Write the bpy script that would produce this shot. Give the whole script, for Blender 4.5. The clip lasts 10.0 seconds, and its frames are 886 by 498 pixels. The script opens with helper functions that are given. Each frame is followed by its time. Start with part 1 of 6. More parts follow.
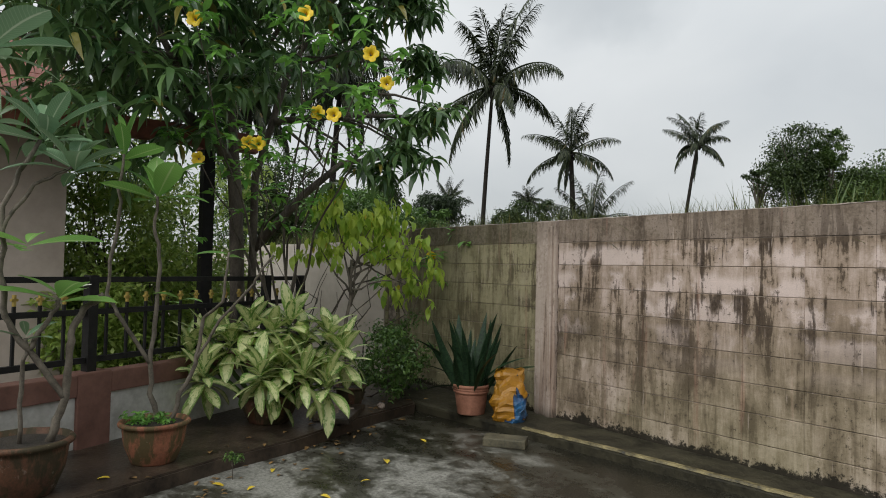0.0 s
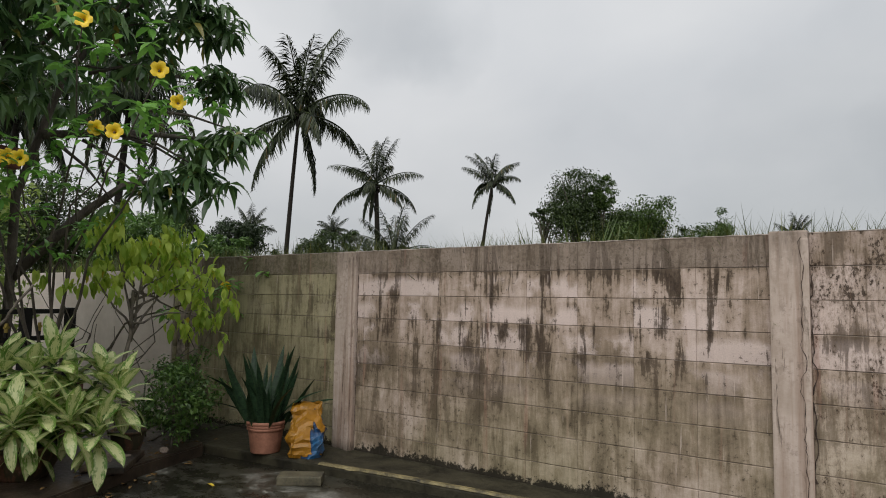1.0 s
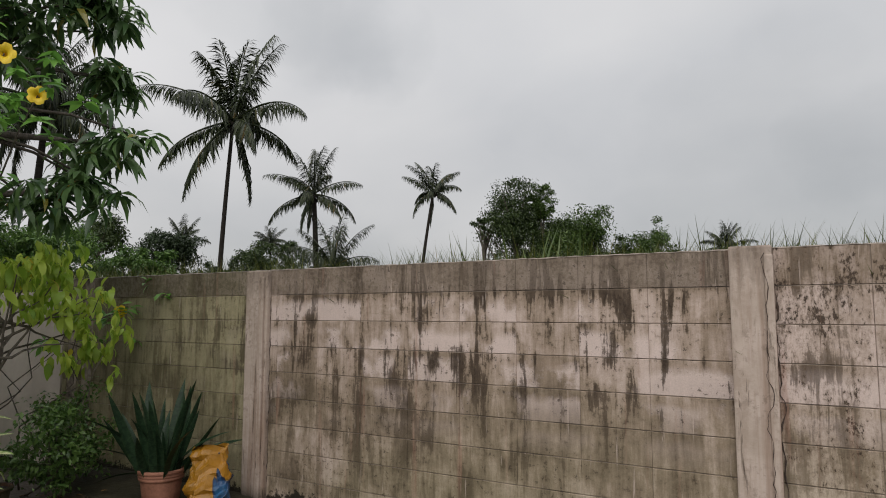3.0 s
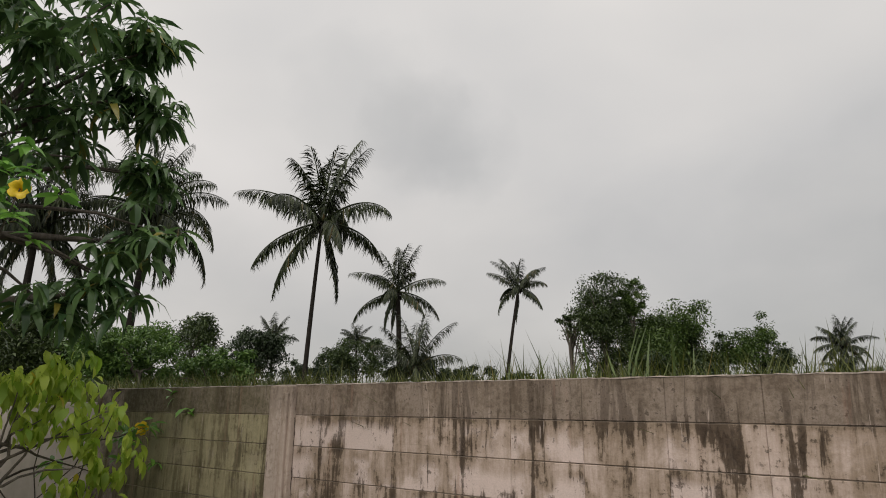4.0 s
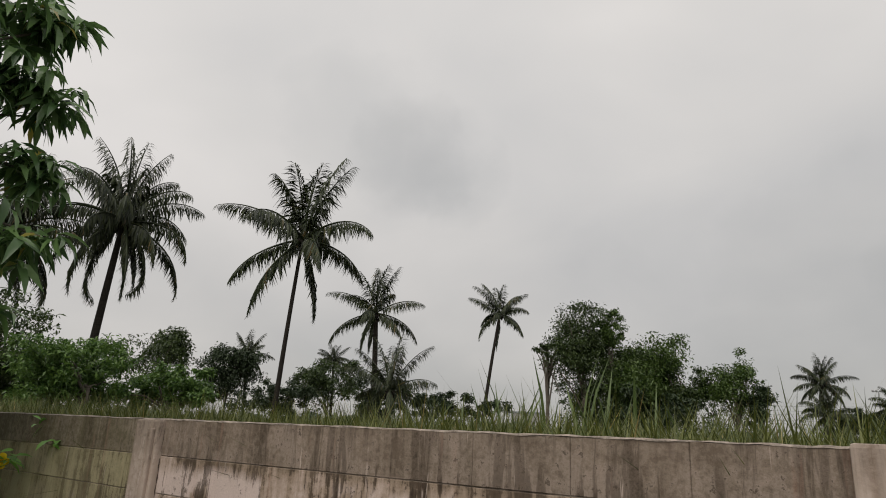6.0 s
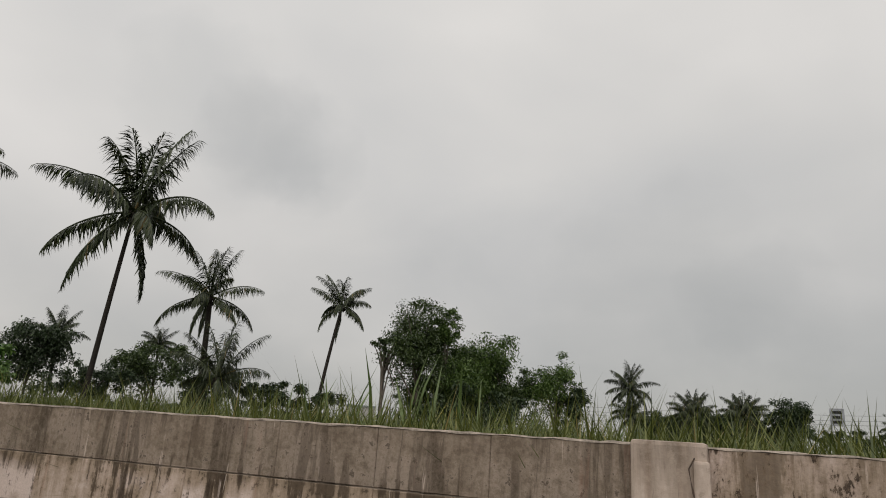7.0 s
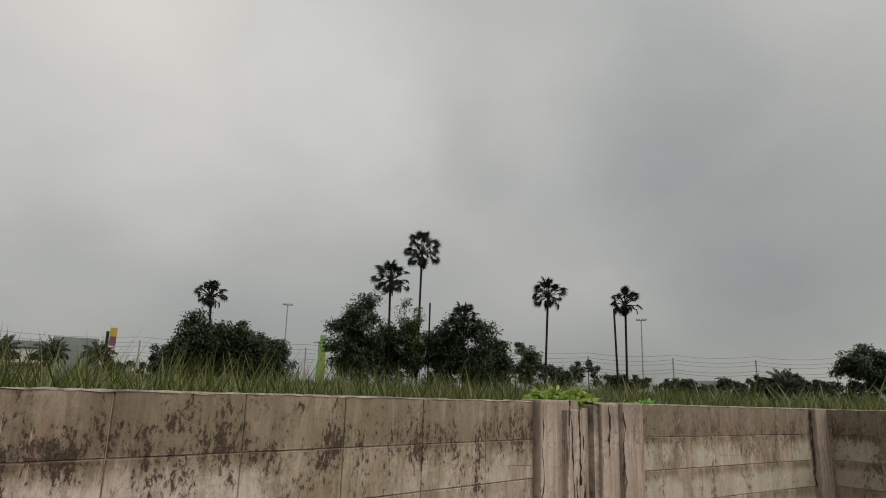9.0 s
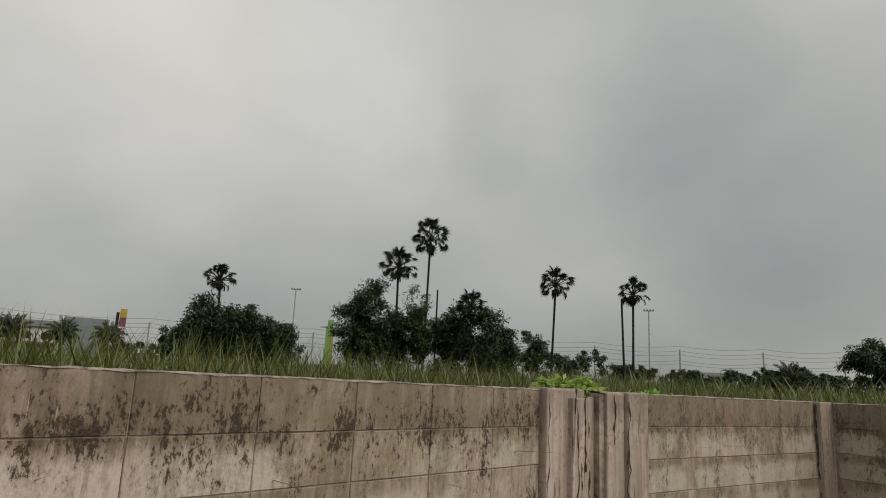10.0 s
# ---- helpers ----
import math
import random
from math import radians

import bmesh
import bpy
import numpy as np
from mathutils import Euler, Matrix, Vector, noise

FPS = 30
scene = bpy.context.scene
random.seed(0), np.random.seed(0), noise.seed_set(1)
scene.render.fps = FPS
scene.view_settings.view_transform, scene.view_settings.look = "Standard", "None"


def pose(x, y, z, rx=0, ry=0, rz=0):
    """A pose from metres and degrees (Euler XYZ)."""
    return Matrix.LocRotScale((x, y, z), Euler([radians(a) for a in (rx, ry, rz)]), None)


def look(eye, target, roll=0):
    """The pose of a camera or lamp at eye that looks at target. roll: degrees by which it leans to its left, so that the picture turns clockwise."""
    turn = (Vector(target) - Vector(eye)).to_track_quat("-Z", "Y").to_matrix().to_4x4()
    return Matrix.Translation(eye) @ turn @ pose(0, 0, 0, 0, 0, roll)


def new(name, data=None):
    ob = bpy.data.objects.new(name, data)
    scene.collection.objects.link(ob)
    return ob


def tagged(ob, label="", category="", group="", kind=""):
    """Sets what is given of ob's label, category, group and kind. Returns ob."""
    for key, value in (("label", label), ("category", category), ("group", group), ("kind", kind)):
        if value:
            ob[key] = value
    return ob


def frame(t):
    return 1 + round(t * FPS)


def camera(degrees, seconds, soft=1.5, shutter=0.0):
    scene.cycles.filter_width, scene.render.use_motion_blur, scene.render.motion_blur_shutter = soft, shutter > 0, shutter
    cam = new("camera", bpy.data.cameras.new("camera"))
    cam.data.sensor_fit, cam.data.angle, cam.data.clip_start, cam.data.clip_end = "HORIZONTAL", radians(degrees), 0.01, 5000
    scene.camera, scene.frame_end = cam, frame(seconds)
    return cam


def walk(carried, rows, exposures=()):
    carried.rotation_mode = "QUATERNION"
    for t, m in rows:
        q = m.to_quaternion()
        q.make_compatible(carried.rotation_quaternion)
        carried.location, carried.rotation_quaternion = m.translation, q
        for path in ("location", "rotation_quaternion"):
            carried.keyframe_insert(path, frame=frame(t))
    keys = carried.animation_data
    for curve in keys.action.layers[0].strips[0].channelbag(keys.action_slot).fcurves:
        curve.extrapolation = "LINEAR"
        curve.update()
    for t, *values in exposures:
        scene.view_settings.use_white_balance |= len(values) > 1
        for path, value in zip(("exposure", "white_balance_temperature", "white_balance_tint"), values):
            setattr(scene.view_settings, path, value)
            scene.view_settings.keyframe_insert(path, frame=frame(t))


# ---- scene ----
cam = camera(67.8, 10.0, 1.0)
PATH = [
    (0, (4.25, -4.455, 1.292), (2.666, -3.236, 1.352), 1.2),
    (0.5, (4.268, -4.436, 1.295), (2.927, -2.958, 1.43), 1.6),
    (1, (4.275, -4.416, 1.297), (3.113, -2.796, 1.46), 1.0),
    (1.5, (4.245, -4.385, 1.307), (3.128, -2.733, 1.464), 1.2),
    (2, (4.234, -4.39, 1.276), (3.146, -2.714, 1.367), 0.2),
    (2.5, (4.133, -4.105, 1.324), (3.074, -2.42, 1.529), -0.3),
    (2.7, (4.112, -4.003, 1.361), (3.101, -2.288, 1.55), 0.0),
    (3.8, (3.808, -3.202, 1.542), (2.672, -1.599, 1.915), 0.0),
    (4, (3.806, -3.007, 1.586), (2.602, -1.484, 2.064), 0.7),
    (4.5, (3.775, -2.677, 1.652), (2.591, -1.152, 2.173), 2.1),
    (5, (3.762, -2.44, 1.715), (2.586, -0.934, 2.307), 2.7),
    (5.2, (3.751, -2.344, 1.731), (2.576, -0.818, 2.272), 2.3),
    (6.5, (3.806, -2.173, 1.722), (2.666, -0.627, 2.28), 3.6),
    (7, (3.822, -2.098, 1.721), (3.053, -0.337, 2.277), 4.0),
    (7.3, (3.89, -2.068, 1.729), (3.581, -0.173, 2.327), 3.7),
    (7.5, (3.961, -2.13, 1.75), (4.05, -0.216, 2.312), 3.0),
    (7.8, (4.048, -2.161, 1.778), (4.664, -0.323, 2.269), 1.9),
    (8, (4.117, -2.161, 1.77), (5.017, -0.442, 2.257), 0.7),
    (8.5, (4.255, -2.126, 1.759), (5.66, -0.785, 2.237), 0.3),
    (9, (4.254, -2.115, 1.755), (5.694, -0.798, 2.196), 1.6),
    (9.5, (4.227, -2.109, 1.755), (5.606, -0.721, 2.171), 2.4),
    (10, (4.209, -2.137, 1.752), (5.639, -0.797, 2.154), 2.7),
]
LIGHT = [(0, 0.27, 6350, 7.5), (0.6, 0.17, 6400, 9), (2.7, 0.08, 6450, 11), (3.8, 0.02, 6800, 11.5), (5, -0.05, 6850, 11.5), (6.7, -0.04, 6800, 11), (7.6, -0.08, 6800, 9), (8.5, -0.13, 6850, 8.5), (10, -0.11, 6900, 8)]
walk(cam, [(t, look(eye, target, roll)) for t, eye, target, roll in PATH], LIGHT)


# ---- world, sun ----
world = bpy.data.worlds.new("overcast_sky")
scene.world = world
world.use_nodes = True


class Nodes:
    """Short-hand for node trees."""

    def __init__(self, tree):
        self.tree = tree
        tree.nodes.clear()

    def add(self, kind, **values):
        node = self.tree.nodes.new("ShaderNode" + kind)
        for key, value in values.items():
            if key == "props":
                if "operation" in value:
                    node.operation = value["operation"]
                if "data_type" in value:
                    node.data_type, node.blend_type = value["data_type"], value["blend_type"]
                if "sky_type" in value:
                    node.sky_type, node.sun_disc = value["sky_type"], value["sun_disc"]
                    node.sun_elevation, node.sun_rotation = value["sun_elevation"], value["sun_rotation"]
                if "wave_type" in value:
                    node.wave_type, node.bands_direction = value["wave_type"], value["bands_direction"]
            else:
                slot = int(key[1:]) if key[0] == "i" and key[1:].isdigit() else key.replace("_", " ")
                if isinstance(value, bpy.types.NodeSocket):
                    self.tree.links.new(value, node.inputs[slot])
                else:
                    node.inputs[slot].default_value = value
        return node

    def ramp(self, fac, *stops):
        node = self.add("ValToRGB", Fac=fac)
        el = node.color_ramp.elements
        while len(el) < len(stops):
            el.new(0.5)
        for e, (pos, col) in zip(el, stops):
            e.position = pos
            e.color = (*col, 1) if hasattr(col, "__len__") else (col, col, col, 1)
        return node.outputs["Color"]

    def noise(self, vec, scale, detail=4.0, rough=0.6, distort=0.0):
        return self.add("TexNoise", Vector=vec, Scale=scale, Detail=detail, Roughness=rough, Distortion=distort).outputs["Fac"]

    def maths(self, op, a, b=0.0):
        return self.add("Math", props={"operation": op}, i0=a, i1=b).outputs[0]

    def mix(self, fac, a, b, blend="MIX"):
        node = self.add("Mix", props={"data_type": "RGBA", "blend_type": blend}, i0=fac, i6=a, i7=b)
        return node.outputs[2]

    def scaled(self, vec, sx, sy, sz):
        return self.add("Mapping", Vector=vec, Scale=(sx, sy, sz)).outputs[0]


w = Nodes(world.node_tree)
way = w.add("TexCoord").outputs["Generated"]
sep = w.add("SeparateXYZ", Vector=way)
lift = w.maths("ADD", w.maths("MAXIMUM", sep.outputs["Z"], 0.0), 0.42)
flat = w.add("CombineXYZ", X=w.maths("DIVIDE", sep.outputs["X"], lift), Y=w.maths("DIVIDE", sep.outputs["Y"], lift), Z=0.3).outputs[0]
big = w.noise(flat, 0.8, 2.5, 0.5, 0.35)
fine = w.noise(flat, 2.4, 4.0, 0.5, 0.3)
cover = w.maths("ADD", w.maths("MULTIPLY", big, 0.78), w.maths("MULTIPLY", fine, 0.22))
cloud = w.ramp(cover, (0.36, (0.50, 0.515, 0.525)), (0.46, (0.61, 0.617, 0.622)), (0.54, (0.68, 0.68, 0.676)), (0.64, (0.78, 0.772, 0.765)))
# darker tufts hanging under the deck: bearing, height, half width, depth
ruffle = w.add("TexNoise", Vector=way, Scale=7.0, Detail=4.0, Roughness=0.55).outputs["Color"]
ruffle = w.add("VectorMath", props={"operation": "MULTIPLY_ADD"}, i0=ruffle, i1=(0.16, 0.16, 0.16), i2=way).outputs[0]
for az, el, half, shade in ((-41.5, 23.5, 5.5, 0.87), (-37, 22.5, 4.5, 0.91), (-47, 26, 6, 0.92), (47, 27, 6, 0.93), (51, 22, 5, 0.91), (77, 18, 15, 0.82), (-5, 12, 10, 0.90), (3, 12.5, 6, 0.90), (66, 26, 8, 0.92), (39, 28, 9, 1.07)):
    v = (math.sin(radians(az)) * math.cos(radians(el)) + 0.08, math.cos(radians(az)) * math.cos(radians(el)) + 0.08, math.sin(radians(el)) + 0.08)
    size = math.sqrt(sum(c * c for c in v))
    near_ = w.add("VectorMath", props={"operation": "DOT_PRODUCT"}, i0=w.add("VectorMath", props={"operation": "NORMALIZE"}, i0=ruffle).outputs[0], i1=tuple(c / size for c in v)).outputs[1]
    spot = w.add("MapRange", Value=near_, i1=math.cos(radians(half)), i2=math.cos(radians(half * 0.15))).outputs[0]
    cloud = w.mix(spot, cloud, w.mix(1.0, cloud, (shade, shade * 1.008, shade * 1.012, 1), "MULTIPLY"))
sky = w.add("TexSky", props={"sky_type": "NISHITA", "sun_disc": False, "sun_elevation": radians(58), "sun_rotation": radians(200)})
skyc = w.mix(1.0, sky.outputs[0], (0.09, 0.09, 0.09, 1), "MULTIPLY")
dome = w.ramp(w.maths("MAXIMUM", sep.outputs["Z"], 0.0), (0.0, 0.70), (0.13, 0.83), (0.36, 1.04), (1.0, 1.3))
cloud = w.mix(1.0, cloud, dome, "MULTIPLY")
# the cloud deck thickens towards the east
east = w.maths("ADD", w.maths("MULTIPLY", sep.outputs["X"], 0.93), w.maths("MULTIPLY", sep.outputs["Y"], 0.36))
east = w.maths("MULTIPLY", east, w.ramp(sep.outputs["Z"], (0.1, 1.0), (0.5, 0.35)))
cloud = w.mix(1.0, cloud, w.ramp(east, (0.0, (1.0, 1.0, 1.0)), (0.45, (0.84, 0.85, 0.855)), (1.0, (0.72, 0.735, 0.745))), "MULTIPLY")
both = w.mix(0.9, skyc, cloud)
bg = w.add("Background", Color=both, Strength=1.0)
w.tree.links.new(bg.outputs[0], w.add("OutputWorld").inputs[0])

sun = new("sun", bpy.data.lights.new("sun", "SUN"))
sun.data.energy, sun.data.angle, sun.data.color = 2.2, radians(70), (1, 0.97, 0.93)
sun.matrix_world = look((4, -10, 11), (2, 0, 0))


# ---- materials ----
def material(name):
    m = bpy.data.materials.new(name)
    m.use_nodes = True
    n = Nodes(m.node_tree)
    return m, n


def finish(n, colour, rough, bump=None, strength=0.3, dist=0.01, metal=0.0, translucent=0.0, spec=0.5):
    b = n.add("BsdfPrincipled", Base_Color=colour, Roughness=rough, Metallic=metal, Specular_IOR_Level=spec)
    if bump is not None:
        n.tree.links.new(n.add("Bump", Height=bump, Strength=strength, Distance=dist).outputs[0], b.inputs["Normal"])
    out = b.outputs[0]
    if translucent:
        tr = n.add("BsdfTranslucent", Color=colour)
        out = n.add("MixShader", Fac=translucent, i1=out, i2=tr.outputs[0]).outputs[0]
    n.tree.links.new(out, n.add("OutputMaterial").inputs[0])


def plain(name, c1, c2, scale=8.0, rough=0.7, bump=0.3, dist=0.005, metal=0.0, stretch=(1, 1, 1), spec=0.5):
    """Two tones broken up at two scales, with fine relief."""
    m, n = material(name)
    pos = n.scaled(n.add("NewGeometry").outputs["Position"], *stretch)
    a, b = n.noise(pos, scale, 5.0), n.noise(pos, scale * 7, 4.0)
    f = n.maths("ADD", n.maths("MULTIPLY", a, 0.65), n.maths("MULTIPLY", b, 0.35))
    col = n.ramp(f, (0.36, c1), (0.62, c2))
    finish(n, col, n.ramp(b, (0.3, max(0.0, rough - 0.12)), (0.7, min(1.0, rough + 0.1))), b, bump, dist, metal, spec=spec)
    return m


def leafy(name, dark, light, rough=0.45, translucent=0.25, odd=None, spec=0.5):
    m, n = material(name)
    geo = n.add("NewGeometry")
    rnd = n.maths("FRACT", n.maths("ADD", geo.outputs["Random Per Island"], n.add("ObjectInfo").outputs["Random"]))
    stops = [(0.0, dark), (0.85, light)] + ([(0.97, light), (0.985, odd)] if odd else [])
    col = n.ramp(rnd, *stops)
    patch = n.noise(geo.outputs["Position"], 3.0, 3.0)
    col = n.mix(n.maths("MULTIPLY", patch, 0.3), col, tuple(c * 0.7 for c in dark) + (1,))
    finish(n, col, rough, translucent=translucent, spec=spec)
    return m


def painted_blocks():
    """Thin pinkish paint on blocks: brown film, pale patches that end on the joints, soft mould runs, mossy foot."""
    m, n = material("weathered_paint")
    pos = n.add("NewGeometry").outputs["Position"]
    xyz = n.add("SeparateXYZ", Vector=pos)
    X, Z = xyz.outputs["X"], xyz.outputs["Z"]
    rnd = n.add("ObjectInfo").outputs["Random"]

    def along(value, lo, hi, *stops):
        return n.ramp(n.add("MapRange", Value=value, i1=lo, i2=hi).outputs[0], *stops)

    def less(value, amount=0.5):
        return n.maths("SUBTRACT", value, amount)

    def times(*values):
        out = values[0]
        for v in values[1:]:
            out = n.maths("MULTIPLY", out, v)
        return out

    def total(*values):
        out = values[0]
        for v in values[1:]:
            out = n.maths("ADD", out, v)
        return out

    big = n.noise(pos, 0.8, 2.0, 0.5)
    mid = n.noise(pos, 3.4, 6.0, 0.62, 0.4)
    wide = n.noise(n.scaled(pos, 8.0, 8.0, 1.15), 1.0, 5.0, 0.66, 0.7)
    thin = n.noise(n.scaled(pos, 27.0, 27.0, 2.6), 1.0, 5.0, 0.66, 0.6)
    region = n.noise(n.scaled(pos, 2.2, 2.2, 0.9), 1.0, 3.0, 0.55)
    speck = n.noise(pos, 30.0, 5.0, 0.72)
    grain = n.noise(pos, 110.0, 3.0, 0.7)
    ragged = total(mid, times(less(speck), 0.35))
    # how far below its joint a point lies, 0 to 1
    under = n.maths("FRACT", times(n.maths("SUBTRACT", 1.75, Z), 5.0))
    left = along(total(X, times(less(mid), 0.1)), -0.12, -0.02, (0.0, 1.0), (1.0, 0.0))
    late = along(X, 3.6, 8.6, (0.0, 0.0), (0.03, 1.0), (0.9, 1.0), (1.0, 0.6))
    # brown film, thick on the top course and on the lower half
    film = along(total(Z, times(less(ragged), 0.16)), 0.0, 1.75, (0.0, 0.46), (0.22, 0.56), (0.42, 0.68), (0.55, 0.64), (0.66, 0.50), (0.80, 0.52), (0.87, 0.56), (0.90, 0.72), (1.0, 0.66))
    film = total(film, times(left, -0.10), times(less(wide), 1.0), times(less(mid), 1.1), times(less(thin), 0.55), times(less(speck), 0.35), times(less(rnd), 0.16), times(late, -0.13), 0.055)
    col = n.ramp(film, (0.22, (0.58, 0.47, 0.415)), (0.42, (0.45, 0.357, 0.298)), (0.60, (0.30, 0.230, 0.172)), (0.88, (0.150, 0.112, 0.078)))
    # damp olive cast near the ground, on the garden stretch and on the far stretch
    damp = n.maths("MAXIMUM", times(along(Z, 0.1, 1.1, (0.0, 1.0), (1.0, 0.0)), n.ramp(big, (0.40, 0.15), (0.60, 0.6))), times(left, 0.88))
    col = n.mix(damp, col, n.ramp(film, (0.3, (0.37, 0.335, 0.195)), (0.8, (0.150, 0.133, 0.072))))
    col = n.mix(times(late, along(X, 4.6, 6.0, (0.0, 0.0), (1.0, 1.0)), n.ramp(big, (0.38, 0.45), (0.62, 0.85)), along(X, 5.8, 8.0, (0.0, 1.0), (1.0, 0.95))), col, n.ramp(film, (0.1, (0.40, 0.342, 0.238)), (0.6, (0.22, 0.182, 0.115))))
    # what is left of the paint: pale, ending on the joint below, ragged above
    rows = along(Z, 0.55, 1.75, (0.0, 0.0), (0.2, 0.35), (0.33, 0.85), (0.50, 1.0), (0.833, 1.0), (0.84, 0.0))
    keep = n.ramp(total(n.noise(n.scaled(pos, 2.6, 2.6, 1.7), 1.0, 3.0, 0.55), times(less(speck), 0.22), times(less(rnd), 0.20), along(X, 2.5, 3.6, (0.0, 0.0), (1.0, 0.07))), (0.50, 0.0), (0.57, 1.0))
    pale = times(rows, keep, n.ramp(total(under, times(less(ragged), 0.9)), (0.18, 0.0), (0.42, 1.0)), n.maths("SUBTRACT", 1.0, times(left, 0.9)))
    col = n.mix(times(pale, 0.80), col, n.mix(along(X, 4.2, 6.5, (0.0, 0.0), (1.0, 1.0)), (0.66, 0.545, 0.50, 1), (0.53, 0.475, 0.385, 1)))
    top = times(along(total(Z, times(less(ragged), 0.03)), 1.545, 1.56, (0.0, 0.0), (1.0, 1.0)), n.maths("SUBTRACT", 1.0, times(late, 0.75)))
    col = n.mix(times(top, 0.62), col, n.ramp(total(ragged, times(less(speck), 0.5)), (0.38, (0.060, 0.046, 0.034)), (0.52, (0.20, 0.163, 0.130)), (0.62, (0.33, 0.27, 0.225))))
    # mould runs that start under the joints
    run = total(times(wide, 0.60), times(thin, 0.40), times(n.ramp(under, (0.0, 1.0), (0.5, 0.35), (1.0, 0.6)), 0.045), times(less(region), 0.42), times(less(mid), 0.30), times(less(speck), 0.20))
    high = along(total(Z, times(less(wide), 0.5)), 0.0, 1.75, (0.0, 0.10), (0.25, 0.30), (0.45, 0.60), (0.60, 1.0), (0.885, 1.0), (0.895, 0.70), (1.0, 0.55))
    where = along(X, -2.0, 8.0, (0.0, 0.15), (0.13, 0.35), (0.19, 0.75), (0.22, 0.9), (0.40, 1.0), (0.56, 1.0), (0.61, 0.6), (0.70, 0.28), (0.80, 0.10))
    dark = times(n.ramp(run, (0.55, 0.0), (0.585, 0.8), (0.64, 1.0)), high, where)
    col = n.mix(times(dark, 0.94), col, n.ramp(speck, (0.40, (0.024, 0.016, 0.011)), (0.64, (0.090, 0.062, 0.042))))
    # mould in specks
    spots = times(n.ramp(speck, (0.575, 0.0), (0.62, 1.0)), n.ramp(total(ragged, times(less(region), 0.6)), (0.45, 0.0), (0.58, 1.0)), n.maths("MAXIMUM", n.maths("SUBTRACT", where, times(late, 0.45)), 0.06))
    col = n.mix(times(spots, 0.75), col, (0.060, 0.046, 0.034, 1))
    # crusts on the old stretch, thick above and below its first joint
    joint = along(n.maths("ABSOLUTE", n.maths("SUBTRACT", Z, 1.555)), 0.0, 0.17, (0.0, 0.12), (0.45, 0.06), (1.0, -0.04))
    crust = total(n.noise(n.scaled(pos, 1.5, 1.5, 0.8), 5.0, 6.0, 0.68, 0.5), times(less(n.noise(n.scaled(pos, 1.6, 1.6, 0.8), 34.0, 5.0, 0.75, 0.3)), 1.0), joint, along(X, 3.6, 8.6, (0.0, 0.0), (0.20, 0.01), (0.32, -0.03), (0.50, -0.10), (0.66, -0.20), (1.0, -0.26)), along(Z, 0.9, 1.4, (0.0, -0.12), (1.0, 0.0)))
    col = n.mix(times(n.ramp(crust, (0.46, 0.0), (0.70, 0.62)), late), col, (0.150, 0.105, 0.068, 1))
    col = n.mix(times(n.ramp(crust, (0.62, 0.0), (0.68, 0.85)), late), col, n.ramp(grain, (0.40, (0.016, 0.011, 0.008)), (0.62, (0.075, 0.050, 0.034))))
    # rust-pink runs and lime drips
    pink = n.ramp(n.noise(n.scaled(pos, 12.0, 12.0, 0.8), 1.0, 4.0), (0.60, 0.0), (0.70, 0.32))
    col = n.mix(pink, col, (0.36, 0.185, 0.135, 1))
    drip = times(n.ramp(n.noise(n.scaled(pos, 42.0, 42.0, 2.4), 1.0, 3.0, 0.6, 0.6), (0.655, 0.0), (0.69, 0.55)), n.ramp(mid, (0.46, 0.0), (0.56, 1.0)))
    col = n.mix(drip, col, (0.58, 0.48, 0.42, 1))
    # moss splashed on the foot
    foot = n.ramp(total(Z, times(ragged, -0.20), times(less(speck), -0.16), 0.085), (0.0, 1.0), (0.03, 0.0))
    col = n.mix(times(foot, 0.95), col, (0.016, 0.014, 0.009, 1))
    col = n.mix(1.0, col, n.ramp(grain, (0.3, 0.80), (0.7, 0.98)), "MULTIPLY")
    finish(n, col, 0.85, total(speck, times(mid, 1.5)), 0.4, 0.006, spec=0.25)
    return m


M_WALL = painted_blocks()
M_JOINT = plain("dirty_joint", (0.035, 0.026, 0.018), (0.46, 0.38, 0.31), 3.0, 0.9)
M_COPING = plain("bare_mortar", (0.07, 0.058, 0.045), (0.36, 0.30, 0.25), 18.0, 0.9, 0.6)
M_SOIL = plain("damp_soil", (0.012, 0.010, 0.008), (0.045, 0.036, 0.026), 7.0, 0.75, 0.9, 0.02)
M_FIELD = plain("field_soil", (0.03, 0.035, 0.015), (0.075, 0.075, 0.03), 0.8, 0.9, 0.6, 0.03)
M_BARK = plain("bark", (0.05, 0.042, 0.034), (0.16, 0.135, 0.11), 12.0, 0.9, 0.9, 0.01, stretch=(1, 1, 0.35))
M_PALEBARK = plain("frangipani_bark", (0.065, 0.055, 0.042), (0.18, 0.155, 0.12), 18.0, 0.8, 0.6, 0.006)
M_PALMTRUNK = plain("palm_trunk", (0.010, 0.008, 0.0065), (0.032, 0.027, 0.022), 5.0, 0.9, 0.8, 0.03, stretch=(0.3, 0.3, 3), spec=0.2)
M_TERRACOTTA = plain("terracotta", (0.20, 0.085, 0.05), (0.40, 0.18, 0.115), 7.0, 0.75, 0.4)


